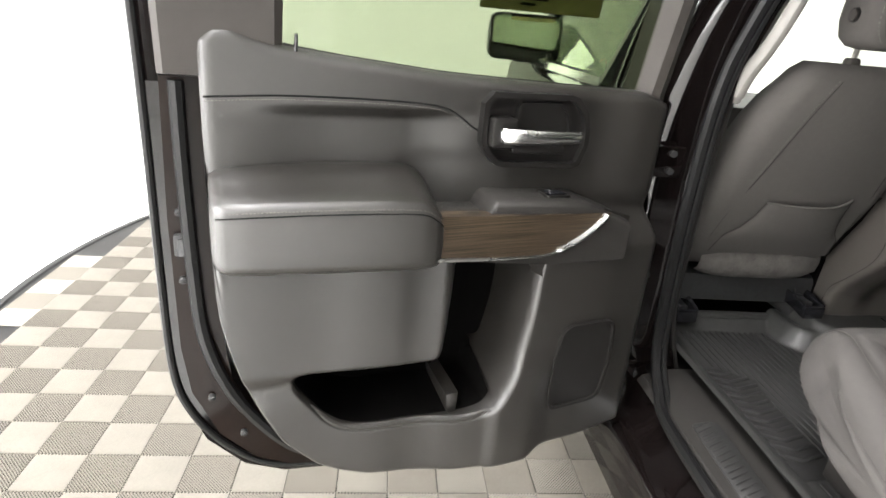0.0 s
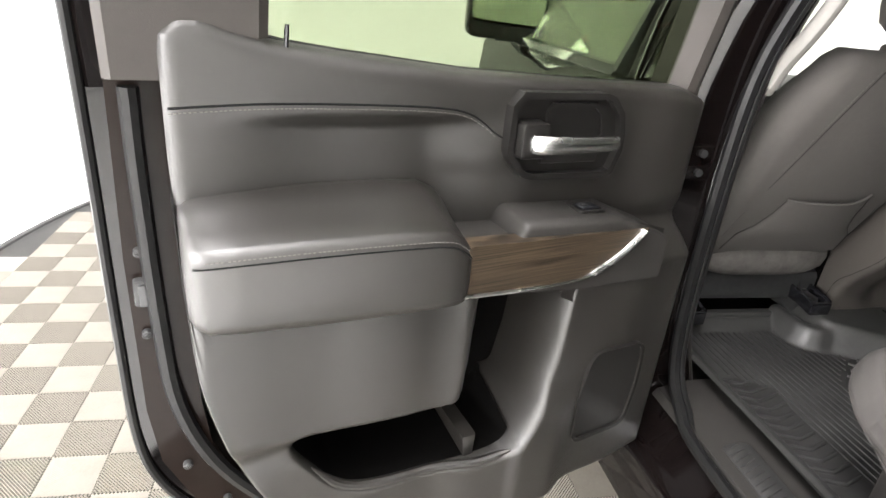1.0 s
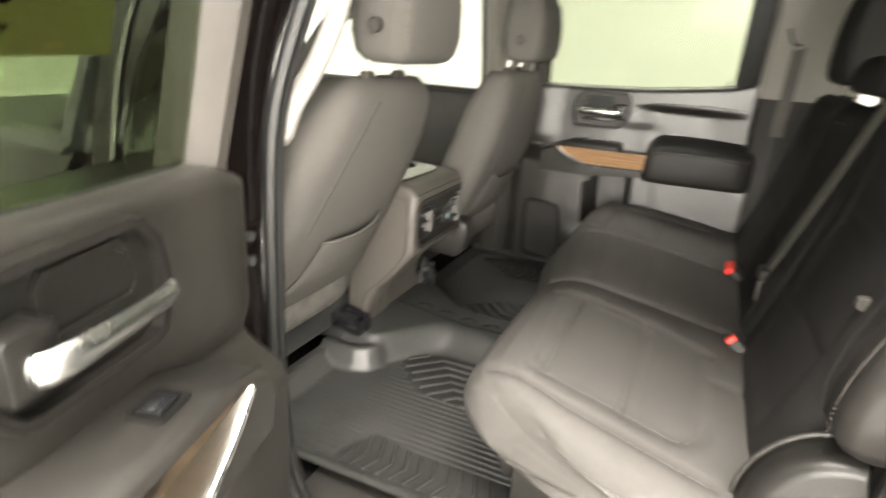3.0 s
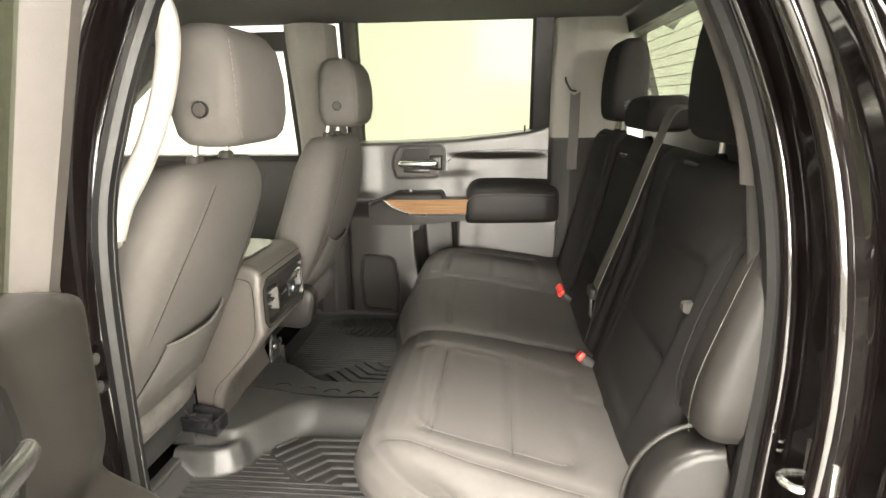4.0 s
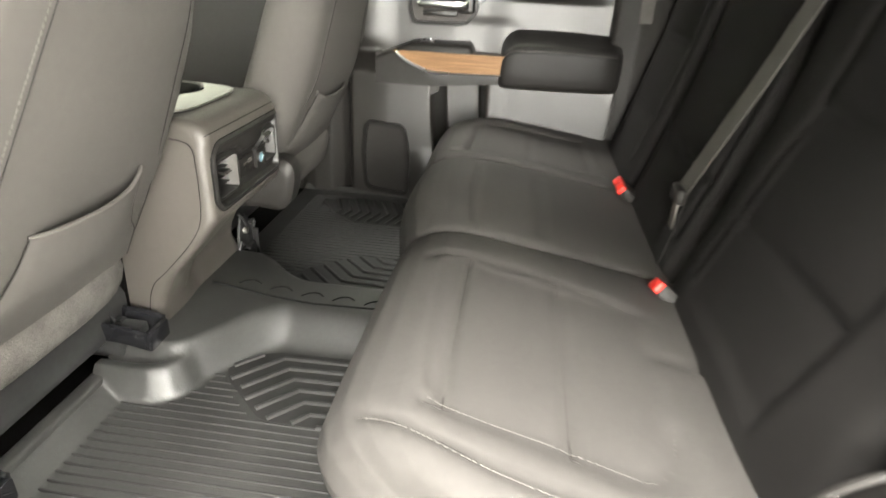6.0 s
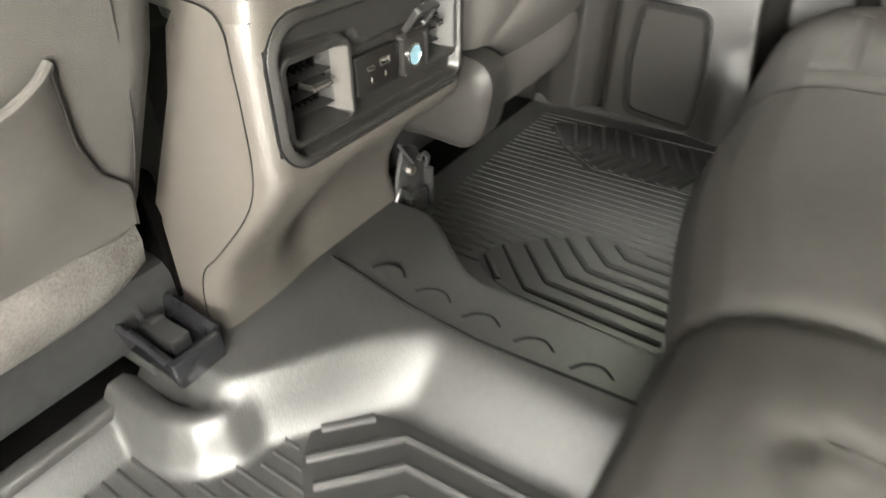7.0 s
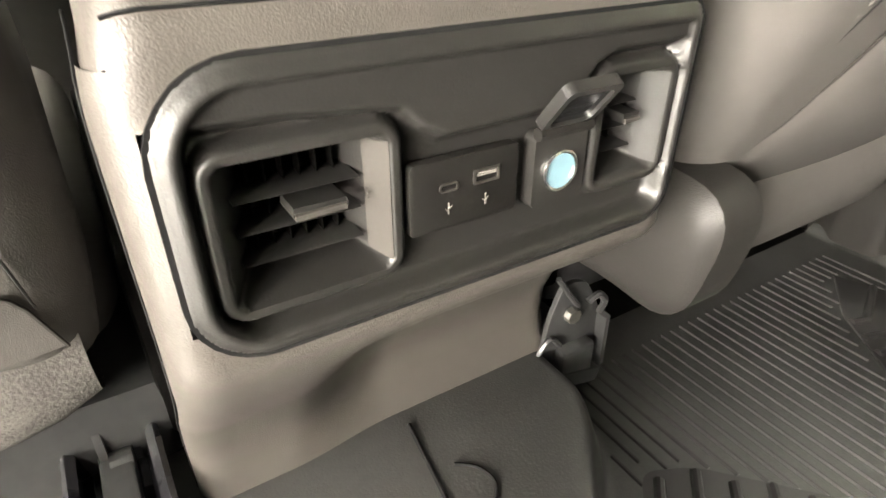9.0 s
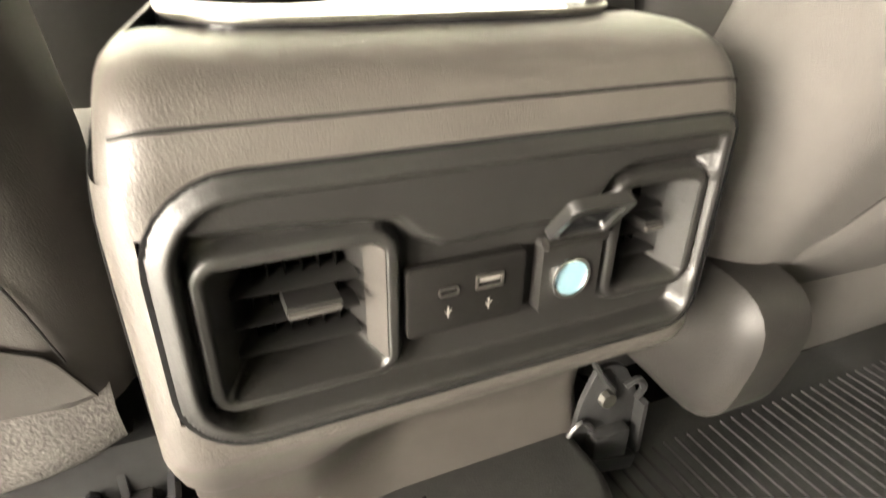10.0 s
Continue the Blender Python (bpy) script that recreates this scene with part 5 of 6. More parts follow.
def bezel_depth(u, v):
    """Relief of the rear bezel: chamfered rim, brow, proud vent frames and their hollows."""
    e = edge_distance(BEZEL, u, v)
    d = (0.0092 + 0.0035 * sm(0.0, 0.008, e)) * (1 - sm(0.0085, 0.0145, e))
    d = max(d, 0.0095 * sm(-0.0035, 0.004, edge_distance(BROW, u, v)))
    for x0, x1, z0, z1 in VENTS:
        r = 0.012
        px, pz = max(0.0, abs(u - (x0 + x1) / 2) - (x1 - x0) / 2 + r), max(0.0, abs(v - (z0 + z1) / 2) - (z1 - z0) / 2 + r)
        k = r - math.hypot(px, pz) if px > 0 or pz > 0 else min((x1 - x0) / 2 - abs(u - (x0 + x1) / 2), (z1 - z0) / 2 - abs(v - (z0 + z1) / 2))
        if k > -0.004:
            d = max(d * sm(0.004, -0.004, k), 0.0088 * sm(-0.004, 0.0015, k))
        if k > 0.0055:
            x0, x1, z0, z1 = x0 + 0.0055, x1 - 0.0055, z0 + 0.0055, z1 - 0.0055
            fall = min((u - x0) / 0.016, (x1 - u) / 0.0125, (z1 - v) / 0.01, (v - z0) / 0.007, (k - 0.0055) / 0.008)
            d = 0.0085 - 0.035 * min(1.0, max(0.0, fall))
    return d


def top_lean(z):
    """The console top draws in above the bezel."""
    return 0.008 * sm(1.095, 1.17, z)


def console():
    con = thing("centre_console", "grey-brown moulded centre console with rear vents and sockets", "console")
    prof = [(1.722, 0.835), (1.76, 0.75), (1.77, 0.7), (1.7, 0.69), (1.648, 0.71), (1.64, 0.75), (1.637, 0.8), (1.628, 0.83), (1.607, 0.868), (1.577, 0.902), (1.548, 0.936), (1.53, 0.96), (1.5175, 0.977), (1.5125, 0.986)]
    prof += [(1.5115, 0.987 + 0.0033 * k) for k in range(1, 42)]
    prof += [(1.5125, 1.129), (1.5145, 1.136), (1.519, 1.144), (1.527, 1.151), (1.54, 1.156), (1.556, 1.159), (1.585, 1.16), (1.765, 1.163), (1.8, 1.163), (1.8, 1.138), (1.575, 1.13), (1.585, 1.105), (1.613, 1.045), (1.68, 0.92)]
    w = CX1 - CX0
    edge = ((0.0, 0.02), (0.001, 0.0135), (0.0035, 0.008), (0.0075, 0.0038), (0.0125, 0.0012), (0.019, 0.0))
    steps = list(edge) + [(0.019 + (w - 0.038) * k / 66, 0.0) for k in range(1, 66)] + [(w - x, g) for x, g in edge[::-1]]
    rings = []
    for x, g in steps:
        ring = []
        for y, z in prof:
            yy = y + (g if y < 2.0 else 0)
            zz = z - (g * 0.6 if z > 1.12 else 0)
            # hollow in the lower rear face, a squared foot left of it
            yy += 0.03 * sm(0.06, 0.14, x) * sm(0.975, 0.92, z) * sm(0.73, 0.83, z)
            low = sm(1.0, 0.82, z)
            xx = CX0 + x + (0.05 * low * x / w - 0.004 * low * (1 - x / w))
            xx += (0.022 if x < w / 2 else -0.022) * sm(1.53, 1.75, y) * sm(0.85, 1.0, z) + top_lean(z) * (1 - 1.6 * x / w)
            if 0.98 < z < 1.13 and edge_distance(BEZEL, CX0 + x, z) > 0.0035:
                yy = 1.55
            ring.append((xx, yy, zz))
        rings.append(ring)
    shell = loft(bmesh.new(), rings)
    gap = [q for q in shell.faces if (lambda c: c.z > 1.155 and 1.6 < c.y < 1.75 and CX0 + 0.03 < c.x < CX1 - 0.03)(q.calc_center_median())]
    bmesh.ops.delete(shell, geom=gap, context="FACES")
    part("front_body", rbox(bmesh.new(), (CX0 + 0.045, 1.73, 0.69), (CX1 - 0.045, 2.3, 1.05), 0.01), FLOOR_CARPET, con, "black lower body ahead of the rear cover")
    part("front_body", rbox(bmesh.new(), (CX0 + 0.035, 1.79, 1.0), (CX1 - 0.035, 2.3, 1.172), 0.012), TRIM, con)
    body = part("body", shell, PLASTIC_TAUPE, con, "textured grey-brown plastic body", angle=40)
    # top tray: glossy rim round a twin cup well let into the body
    top = lambda u, v, d: (CMID + u, 1.674 + v, 1.1625 + v * 0.018 + d)
    rim, well = [], []
    for k in range(64):
        a = 2 * math.pi * (k + 0.5) / 64
        c, s = math.cos(a), math.sin(a)
        rim.append(((w / 2 - 0.032) * math.copysign(abs(c) ** 0.42, c), 0.108 * math.copysign(abs(s) ** 0.42, s)))
        reach = min(0.07 / max(1e-6, abs(c)), 0.034 / max(1e-6, abs(s)))
        disc = 0.048 ** 2 - (0.056 * s) ** 2
        if disc > 0:
            reach = max(reach, 0.056 * abs(c) + math.sqrt(disc))
        well.append((reach * c, reach * s))
    tr = part("cupholder_tray", frame_plate(bmesh.new(), rim, [(u * 1.05, v * 1.05) for u, v in well], top, -0.006, 0.004), GLOSS_BLACK, con, "gloss black rim of the twin cupholder")
    part("rim_strip", tube(bmesh.new(), [top(u, v, 0.0025) for u, v in rim + rim[:1]], 0.0018, n=8), STEEL, tr, "thin satin chrome rim strip")
    bm = loft(bmesh.new(), [[top(u * g, v * g, d) for u, v in well] for g, d in ((1.06, 0.006), (1.0, 0.005), (0.98, -0.01), (0.9, -0.075), (0.5, -0.078), (0.01, -0.0785))], cap=False)
    part("cup_well", bm, TRIM_SMOOTH, tr, "dark twin cup well", angle=50)
    # seam round the top cover, seam down the side
    lean = top_lean(1.1365)
    part("seam", tube(bmesh.new(), [(CX0 + x + lean * (1 - 1.6 * x / w), 1.5141 + g, 1.1365 - g * 0.6) for x, g in (edge[3], edge[4], edge[5], (w / 2, 0.0), (w - 0.019, 0.0), (w - 0.0075, 0.0038))], 0.0008, n=5), SEAM, con)
    down = [(1.575, 1.129), (1.556, 1.127), (1.542, 1.122), (1.534, 1.11), (1.5325, 1.09), (1.532, 1.05), (1.537, 0.99), (1.56, 0.945), (1.612, 0.885), (1.645, 0.85), (1.66, 0.8), (1.666, 0.73)]
    part("seam", tube(bmesh.new(), curve([(CX0 + top_lean(z) - 0.004 * sm(1.0, 0.82, z) - 0.0002, y, z) for y, z in down], 6), 0.0008, n=5), SEAM, con)
    # bezel: one moulded relief, with a dark gap round it
    f = lambda u, v, d: (u, 1.52 - d, v)
    nu, nv = 200, 96
    us = [-0.1685 + 0.2795 * i / nu for i in range(nu + 1)]
    vs = [0.9935 + 0.1285 * j / nv for j in range(nv + 1)]
    bm = bmesh.new()
    grid = {}
    for i, u in enumerate(us):
        for j, v in enumerate(vs):
            e = edge_distance(BEZEL, u, v)
            if e > -0.0018:
                grid[i, j] = bm.verts.new(f(u, v, bezel_depth(u, v) - 0.005 * sm(0.0005, -0.0014, e)))
    for i in range(nu):
        for j in range(nv):
            q = [(i, j), (i + 1, j), (i + 1, j + 1), (i, j + 1)]
            if all(k in grid for k in q):
                bm.faces.new([grid[k] for k in q])
    bz = part("rear_bezel", bm, BEZEL_PLASTIC, con, "smooth dark rear bezel", angle=70)
    part("bezel_gap", frame_plate(bmesh.new(), inset(BEZEL, -0.0013), inset(BEZEL, 0.004), f, -0.012, 0.0091), SEAM, con)
    for (vx0, vx1, vz0, vz1), count in zip(VENTS, (6, 4)):
        ix0, ix1, iz0, iz1 = vx0 + 0.02, vx1 - 0.0175, vz0 + 0.0105, vz1 - 0.0145
        # back plate and vanes near black: a deeper vent's shade is in the colour
        vent = part("air_vent", plate(bmesh.new(), [(ix0 - 0.006, iz0 - 0.004), (ix1 + 0.006, iz0 - 0.004), (ix1 + 0.006, iz1 + 0.004), (ix0 - 0.006, iz1 + 0.004)], f, -0.034, -0.0259), SHADE_BLACK, con, "rear air vent with thin slats", angle=45)
        # left cheek in the lit tone for the light it faces
        part("vent_cheek", loft(bmesh.new(), [[f(vx1 - 0.0062, vz0 + 0.0085 + dz, 0.0084), f(vx1 - 0.0062, vz0 + 0.0085 + dz, 0.0), f(ix1, vz0 + 0.0115 + dz * 0.86, -0.0255), f(ix1 + 0.0008, vz0 + 0.0115 + dz * 0.86, -0.0248)] for dz in (0.0, (vz1 - vz0) - 0.018)]), LIT_PLASTIC if vx0 < 0 else BEZEL_PLASTIC, vent, "inner vent cheek")
        for k in range(3):
            z = iz0 + (iz1 - iz0) * (k + 0.5) / 3.4
            part("slat", loft(bmesh.new(), [[f(x, z + dz, d) for dz, d in ((-0.0006, -0.0255), (-0.0007, -0.006), (-0.0001, -0.005), (0.0005, -0.006), (0.0016, -0.0255))] for x in (ix0 - 0.006, ix1 + 0.003)]), SLAT_BLACK, vent)
        for k in range(count):
            x = ix0 + (ix1 - ix0) * (k + 0.5) / count
            part("vane", rbox(bmesh.new(), (x - 0.0003, 1.5375, iz0 + 0.002), (x + 0.0003, 1.5455, iz1 + 0.003), 0.0001, 1), SHADE_BLACK, vent)
        zm = iz0 + (iz1 - iz0) * 0.62
        tab = loft(bmesh.new(), [[f(ix0 + 0.4 * (ix1 - ix0) - 0.003 + u * (ix1 - ix0), zm + dz, d) for u, dz, d in ((0.0, -0.0026, h), (0.5, -0.0026, h), (0.52, 0.0, h + 0.0006), (0.5, 0.0028, h), (0.0, 0.0028, h), (-0.02, 0.0, h + 0.0006))] for h in (-0.012, 0.0044)])
        part("vent_tab", tab, SLAT_BLACK, vent, "sliding vent tab")
        # highlight along the tab's front edge, laid on as a pale bar
        part("tab_highlight", tube(bmesh.new(), [f(ix0 + 0.4 * (ix1 - ix0) - 0.003, zm - 0.0012, 0.005), f(ix0 + 0.89 * (ix1 - ix0) - 0.003, zm - 0.0008, 0.005)], 0.0017, n=8), LIT_PLASTIC, vent, "pale bar for the highlight on the tab's front edge")
    f = lambda u, v, d: (u, 1.5205 - d, v)
    # charging panel
    usb = rrect(0.061, 0.036, 0.003, cx=-0.0375, cy=1.0475)
    up = part("charging_panel", plate(bmesh.new(), usb, f, 0.003, 0.0085, 0.0012), TRIM_SMOOTH, con, "small dark charging panel with two ports")
    part("port", frame_plate(bmesh.new(), rrect(0.0105, 0.0045, 0.002, cx=-0.0475, cy=1.0515), rrect(0.0085, 0.0026, 0.0012, cx=-0.0475, cy=1.0515), f, 0.008, 0.0092), STEEL, up, "oval metal port")
    part("port", frame_plate(bmesh.new(), rrect(0.0148, 0.0074, 0.0006, cx=-0.0265, cy=1.053), rrect(0.0124, 0.005, 0.0004, cx=-0.0265, cy=1.053), f, 0.008, 0.0092), STEEL, up, "rectangular metal port")
    part("port_tongue", plate(bmesh.new(), rrect(0.011, 0.002, 0.0003, cx=-0.0265, cy=1.054), f, 0.0082, 0.0088), PILLAR, up)
    for x in (-0.0475, -0.0265):
        bm = bmesh.new()
        plate(bm, [(x - 0.0004, 1.0375), (x + 0.0004, 1.0375), (x + 0.0004, 1.0435), (x - 0.0004, 1.0435)], f, 0.0083, 0.0087)
        plate(bm, [(x - 0.0004, 1.039), (x - 0.0018, 1.0402), (x - 0.0018, 1.041), (x - 0.0004, 1.0398)], f, 0.0083, 0.0087)
        plate(bm, [(x + 0.0004, 1.0398), (x + 0.0018, 1.041), (x + 0.0018, 1.0418), (x + 0.0004, 1.0406)], f, 0.0083, 0.0087)
        part("port_symbol", bm, PILLAR, up, "small pale port symbol")
    # power socket with open cap
    sock = part("power_socket", frame_plate(bmesh.new(), rrect(0.034, 0.04, 0.004, n=5, cx=0.0175, cy=1.0475), [(0.0175 + 0.0112 * math.cos(math.pi / 2 * (k // 6 + (k % 6) / 5 )), 1.046 + 0.0112 * math.sin(math.pi / 2 * (k // 6 + (k % 6) / 5))) for k in range(24)], f, 0.002, 0.011), BEZEL_PLASTIC, con, "power socket with flipped-up cap")
    rings = [[f(0.0175 + r * math.cos(a), 1.046 + r * math.sin(a), d) for a in [2 * math.pi * k / 24 for k in range(24)]] for r, d in ((0.0112, 0.0115), (0.0098, 0.0118), (0.0092, 0.004), (0.0088, -0.006), (0.002, -0.0062))]
    part("socket_liner", loft(bmesh.new(), rings), SOCKET_BLUE, sock, "pale blue metal socket liner")
    ring = [f(0.0175 + 0.0104 * math.cos(2 * math.pi * k / 24), 1.046 + 0.0104 * math.sin(2 * math.pi * k / 24), 0.0118) for k in range(25)]
    part("socket_ring", tube(bmesh.new(), ring, 0.0011, n=6), CHROME, sock, "bright socket ring")
    cap_f = lambda u, v, d: (0.0175 + u, 1.509 - v * 0.62 + d * 0.8, 1.068 + v * 0.78 + d * 0.62)
    cap = part("socket_cap", frame_plate(bmesh.new(), rrect(0.034, 0.032, 0.005, cx=0, cy=0.016), rrect(0.027, 0.024, 0.004, cx=0, cy=0.016), cap_f, 0.0, 0.006), SLAT_BLACK, sock, "flipped-up cap with a worn grey rim")
    part("cap_face", plate(bmesh.new(), rrect(0.03, 0.028, 0.004, cx=0, cy=0.016), cap_f, 0.002, 0.0045), GLOSS_BLACK, sock)
    part("cap_hinge", tube(bmesh.new(), [(0.0005, 1.509, 1.068), (0.0345, 1.509, 1.068)], 0.0035), TRIM_SMOOTH, sock)
    return con


PLASTIC_TAUPE = mk("taupe_console_plastic", (0.043, 0.0385, 0.034), 0.44, grain=0.3, grain_scale=1000, var=0.08, spec=0.75)
console()


# ---- floor mats ----
COLLAR = [(-0.283, 1.72), (-0.285, 1.65), (-0.28, 1.615), (-0.268, 1.592), (-0.25, 1.58), (-0.225, 1.577)]


def mat_height(x, y):
    """The one-piece liner: flat foot wells, raised tunnel that flares to the front, upturned sides."""
    left = -0.128 - 0.155 * sm(1.43, 1.6, y)
    right = 0.1 + 0.085 * sm(1.45, 1.6, y)
    wide = 0.1 - 0.045 * sm(1.5, 1.6, y)
    t = sm(left, left + wide, x) * sm(right, right - 0.04, x)
    z = 0.69 + (0.06 + 0.014 * sm(1.4, 1.62, y)) * t
    z += 0.03 * sm(-0.6, -0.66, x) + 0.012 * sm(0.77, 0.79, x)
    z += 0.03 * sm(1.64, 1.7, y) * (1 - t) * sm(-0.2, -0.3, x)
    # collar round the rail end
    if -0.34 < x < -0.18 and y > 1.52:
        z = max(z, 0.69 + 0.054 * sm(0.038, 0.008, line_distance(COLLAR, x, y)))
    return z


def chevron_pad(mat, poly, mirror, apex, count, step, leg_a, leg_b):
    """A raised pad with bent ribs, each with a flat shiny top; mirror turns the ribs about the tunnel."""
    on = lambda u, v, d: (u, v, 0.6905 + d)
    part("chevron_pad", plate(bmesh.new(), poly, on, -0.004, 0.0015, 0.001), MAT_RUBBER, mat, "raised chevron pad")
    for k in range(count):
        ax, ay = apex[0] + mirror * step[0] * k, apex[1] + step[1] * k
        raw = [(ax + mirror * leg_a[0] * i / 14, ay + leg_a[1] * i / 14) for i in range(14, 0, -1)] + [(ax, ay)] + [(ax + mirror * leg_b[0] * i / 14, ay + leg_b[1] * i / 14) for i in range(1, 15)]
        run = [q for q in raw if inside(poly, *q)]
        if len(run) > 2:
            part("chevron_rib", tube(bmesh.new(), [on(u, v, 0.0013) for u, v in run], 0.0054, n=8), MAT_RUBBER, mat)


def floor_liner():
    mat = thing("floor_liner", "black rubber floor liner with ridges and chevrons", "floor mat")
    xs = [-0.67 + i * 0.006 for i in range(245)]
    ys = [0.86 + i * 0.0075 for i in range(114)]
    rows = [[(x, y, mat_height(x, y)) for y in ys] for x in xs]
    bm = loft(bmesh.new(), rows, cap=False, wrap=False)
    bmesh.ops.solidify(bm, geom=bm.faces, thickness=0.006)
    part("liner", bm, LINER_RUBBER, mat, angle=60)
    pad_l = rounded([(-0.18, 1.52), (-0.148, 1.487), (-0.131, 1.44), (-0.122, 1.22), (-0.32, 1.22), (-0.316, 1.4), (-0.227, 1.497)], 0.015, 3)
    pad_r = [(-x, y) for x, y in pad_l][::-1]
    out_l = [(-0.625, 1.46), (-0.575, 1.455), (-0.504, 1.413), (-0.52, 1.32), (-0.52, 1.08), (-0.64, 1.08)]
    out_r = [(0.68, 1.61), (0.597, 1.554), (0.531, 1.468), (0.534, 1.2), (0.7, 1.2), (0.725, 1.5)]
    pads = (pad_l, pad_r, out_l, out_r)
    for lo, hi in ((-0.58, -0.2), (0.17, 0.74)):
        n = int((hi - lo) / 0.017)
        for i in range(n):
            x = lo + (hi - lo) * i / n
            runs, cur = [], []
            for k in range(36):
                y = 0.95 + k * 0.02
                if any(inside(q, x, y) for q in pads) or (-0.4 < x < 0.4 and mat_height(x, y) > 0.6925):
                    if len(cur) > 1:
                        runs.append(cur)
                    cur = []
                else:
                    cur.append(y)
            if len(cur) > 1:
                runs.append(cur)
            for run in runs:
                bm = loft(bmesh.new(), [[(x - 0.0028, y, mat_height(x, y) - 0.001), (x - 0.001, y, mat_height(x, y) + 0.002), (x + 0.001, y, mat_height(x, y) + 0.002), (x + 0.0028, y, mat_height(x, y) - 0.001)] for y in run])
                part("ridge", bm, MAT_RUBBER, mat)
    chevron_pad(mat, pad_l, 1, (-0.118, 1.44), 9, (-0.0285, -0.02), (-0.12, 0.115), (0.012, -0.3))
    chevron_pad(mat, pad_r, -1, (0.118, 1.44), 9, (-0.0285, -0.02), (-0.12, 0.115), (0.012, -0.3))
    chevron_pad(mat, out_l, 1, (-0.575, 1.43), 11, (0.0, -0.03), (-0.1, 0.04), (0.08, 0.027))
    chevron_pad(mat, out_r, -1, (0.61, 1.53), 11, (0.0, -0.03), (-0.1, 0.04), (0.08, 0.027))
    # hem along the front edge
    part("front_hem", rbox(bmesh.new(), (-0.62, 1.687, 0.7), (-0.285, 1.715, 0.729), 0.007, 3), LINER_RUBBER, mat, "raised hem of the liner")
    for k in range(5):
        y = 1.575 - k * 0.07
        x = 0.0 - 0.003 * k
        pts = curve([(x, y, 0), (x + 0.015, y - 0.012, 0), (x + 0.02, y - 0.03, 0), (x + 0.01, y - 0.045, 0)], 5)
        part("tunnel_mark", tube(bmesh.new(), [(p[0], p[1], mat_height(p[0], p[1]) + 0.001) for p in pts], 0.0016, n=5), SEAM, mat)
    part("seam", tube(bmesh.new(), [(x, y, mat_height(x, y) + 0.001) for x, y in ((-0.012, 1.63), (-0.02, 1.57), (-0.028, 1.5), (-0.03, 1.4), (-0.022, 1.25), (-0.012, 1.0))], 0.0022, n=5), SEAM, mat)
    return mat


floor_liner()


# ---- details round the opening ----
def opening_seal():
    pts = [(-0.6, 1.375, 1.78), (-0.668, 1.412, 1.66), (-0.71, 1.458, 1.5), (-0.735, 1.482, 1.35), (-0.745, 1.482, 1.1), (-0.745, 1.475, 0.85), (-0.745, 1.45, 0.72), (-0.758, 1.38, 0.672), (-0.775, 1.3, 0.655), (-0.78, 1.1, 0.65), (-0.775, 0.84, 0.655), (-0.745, 0.72, 0.68), (-0.735, 0.66, 0.74), (-0.73, 0.638, 0.9), (-0.728, 0.618, 1.2), (-0.72, 0.622, 1.35), (-0.69, 0.645, 1.5), (-0.65, 0.685, 1.63), (-0.595, 0.745, 1.77)]
    seal = thing("opening_seal", "black rubber weather seal round the door opening", "door seal")
    part("bulb", tube(bmesh.new(), curve(pts, 6), 0.013), RUBBER, seal)
    part("lip", tube(bmesh.new(), curve([(x + 0.018, y, z) for x, y, z in pts], 6), 0.008), RUBBER, seal)


opening_seal()


def grab_handle():
    h = thing("grab_handle", "light grey moulded grab handle on the centre pillar", "grab handle")
    pts = curve([(-0.62, 1.5, 1.68), (-0.625, 1.45, 1.678), (-0.635, 1.418, 1.66), (-0.645, 1.406, 1.62), (-0.655, 1.412, 1.56), (-0.664, 1.432, 1.495), (-0.672, 1.458, 1.44), (-0.68, 1.485, 1.395), (-0.685, 1.505, 1.35)], 6)
    grip = part("grip", tube(bmesh.new(), pts, [0.015 + 0.005 * abs(1 - 2 * i / (len(pts) - 1)) ** 3 for i in range(len(pts))], n=12, flat=1.2), HANDLE_GREY, h)
    for (x, y, z), w in (((-0.655, 1.497, 1.69), 0.05), ((-0.692, 1.505, 1.36), 0.045)):
        part("end_plate", rbox(bmesh.new(), (x - 0.014, y - 0.012, z - w * 0.7), (x + 0.02, y + 0.02, z + w * 0.7), 0.008, 3), HANDLE_GREY, h, "moulded end plate")
        part("screw_cover", rbox(bmesh.new(), (x - 0.008, y - 0.0145, z - 0.012), (x + 0.01, y - 0.01, z + 0.012), 0.002), PILLAR, grip)


grab_handle()


def striker():
    s = thing("door_striker", "bright steel striker loop bolted to the jamb", "door striker", m=pose(-0.815, 0.582, 1.105))
    part("base_plate", rbox(bmesh.new(), (-0.03, -0.004, -0.028), (0.03, 0.004, 0.028), 0.003), STEEL, s)
    part("loop", tube(bmesh.new(), curve([(-0.016, 0.0, -0.012), (-0.016, 0.03, -0.012), (0.0, 0.042, -0.01), (0.016, 0.03, -0.012), (0.016, 0.0, -0.012)], 5), 0.005), CHROME, s)
    for dz in (-0.016, 0.016):
        part("bolt", tube(bmesh.new(), [(0.0, 0.0, dz), (0.0, 0.01, dz)], 0.008), STEEL, s)


striker()


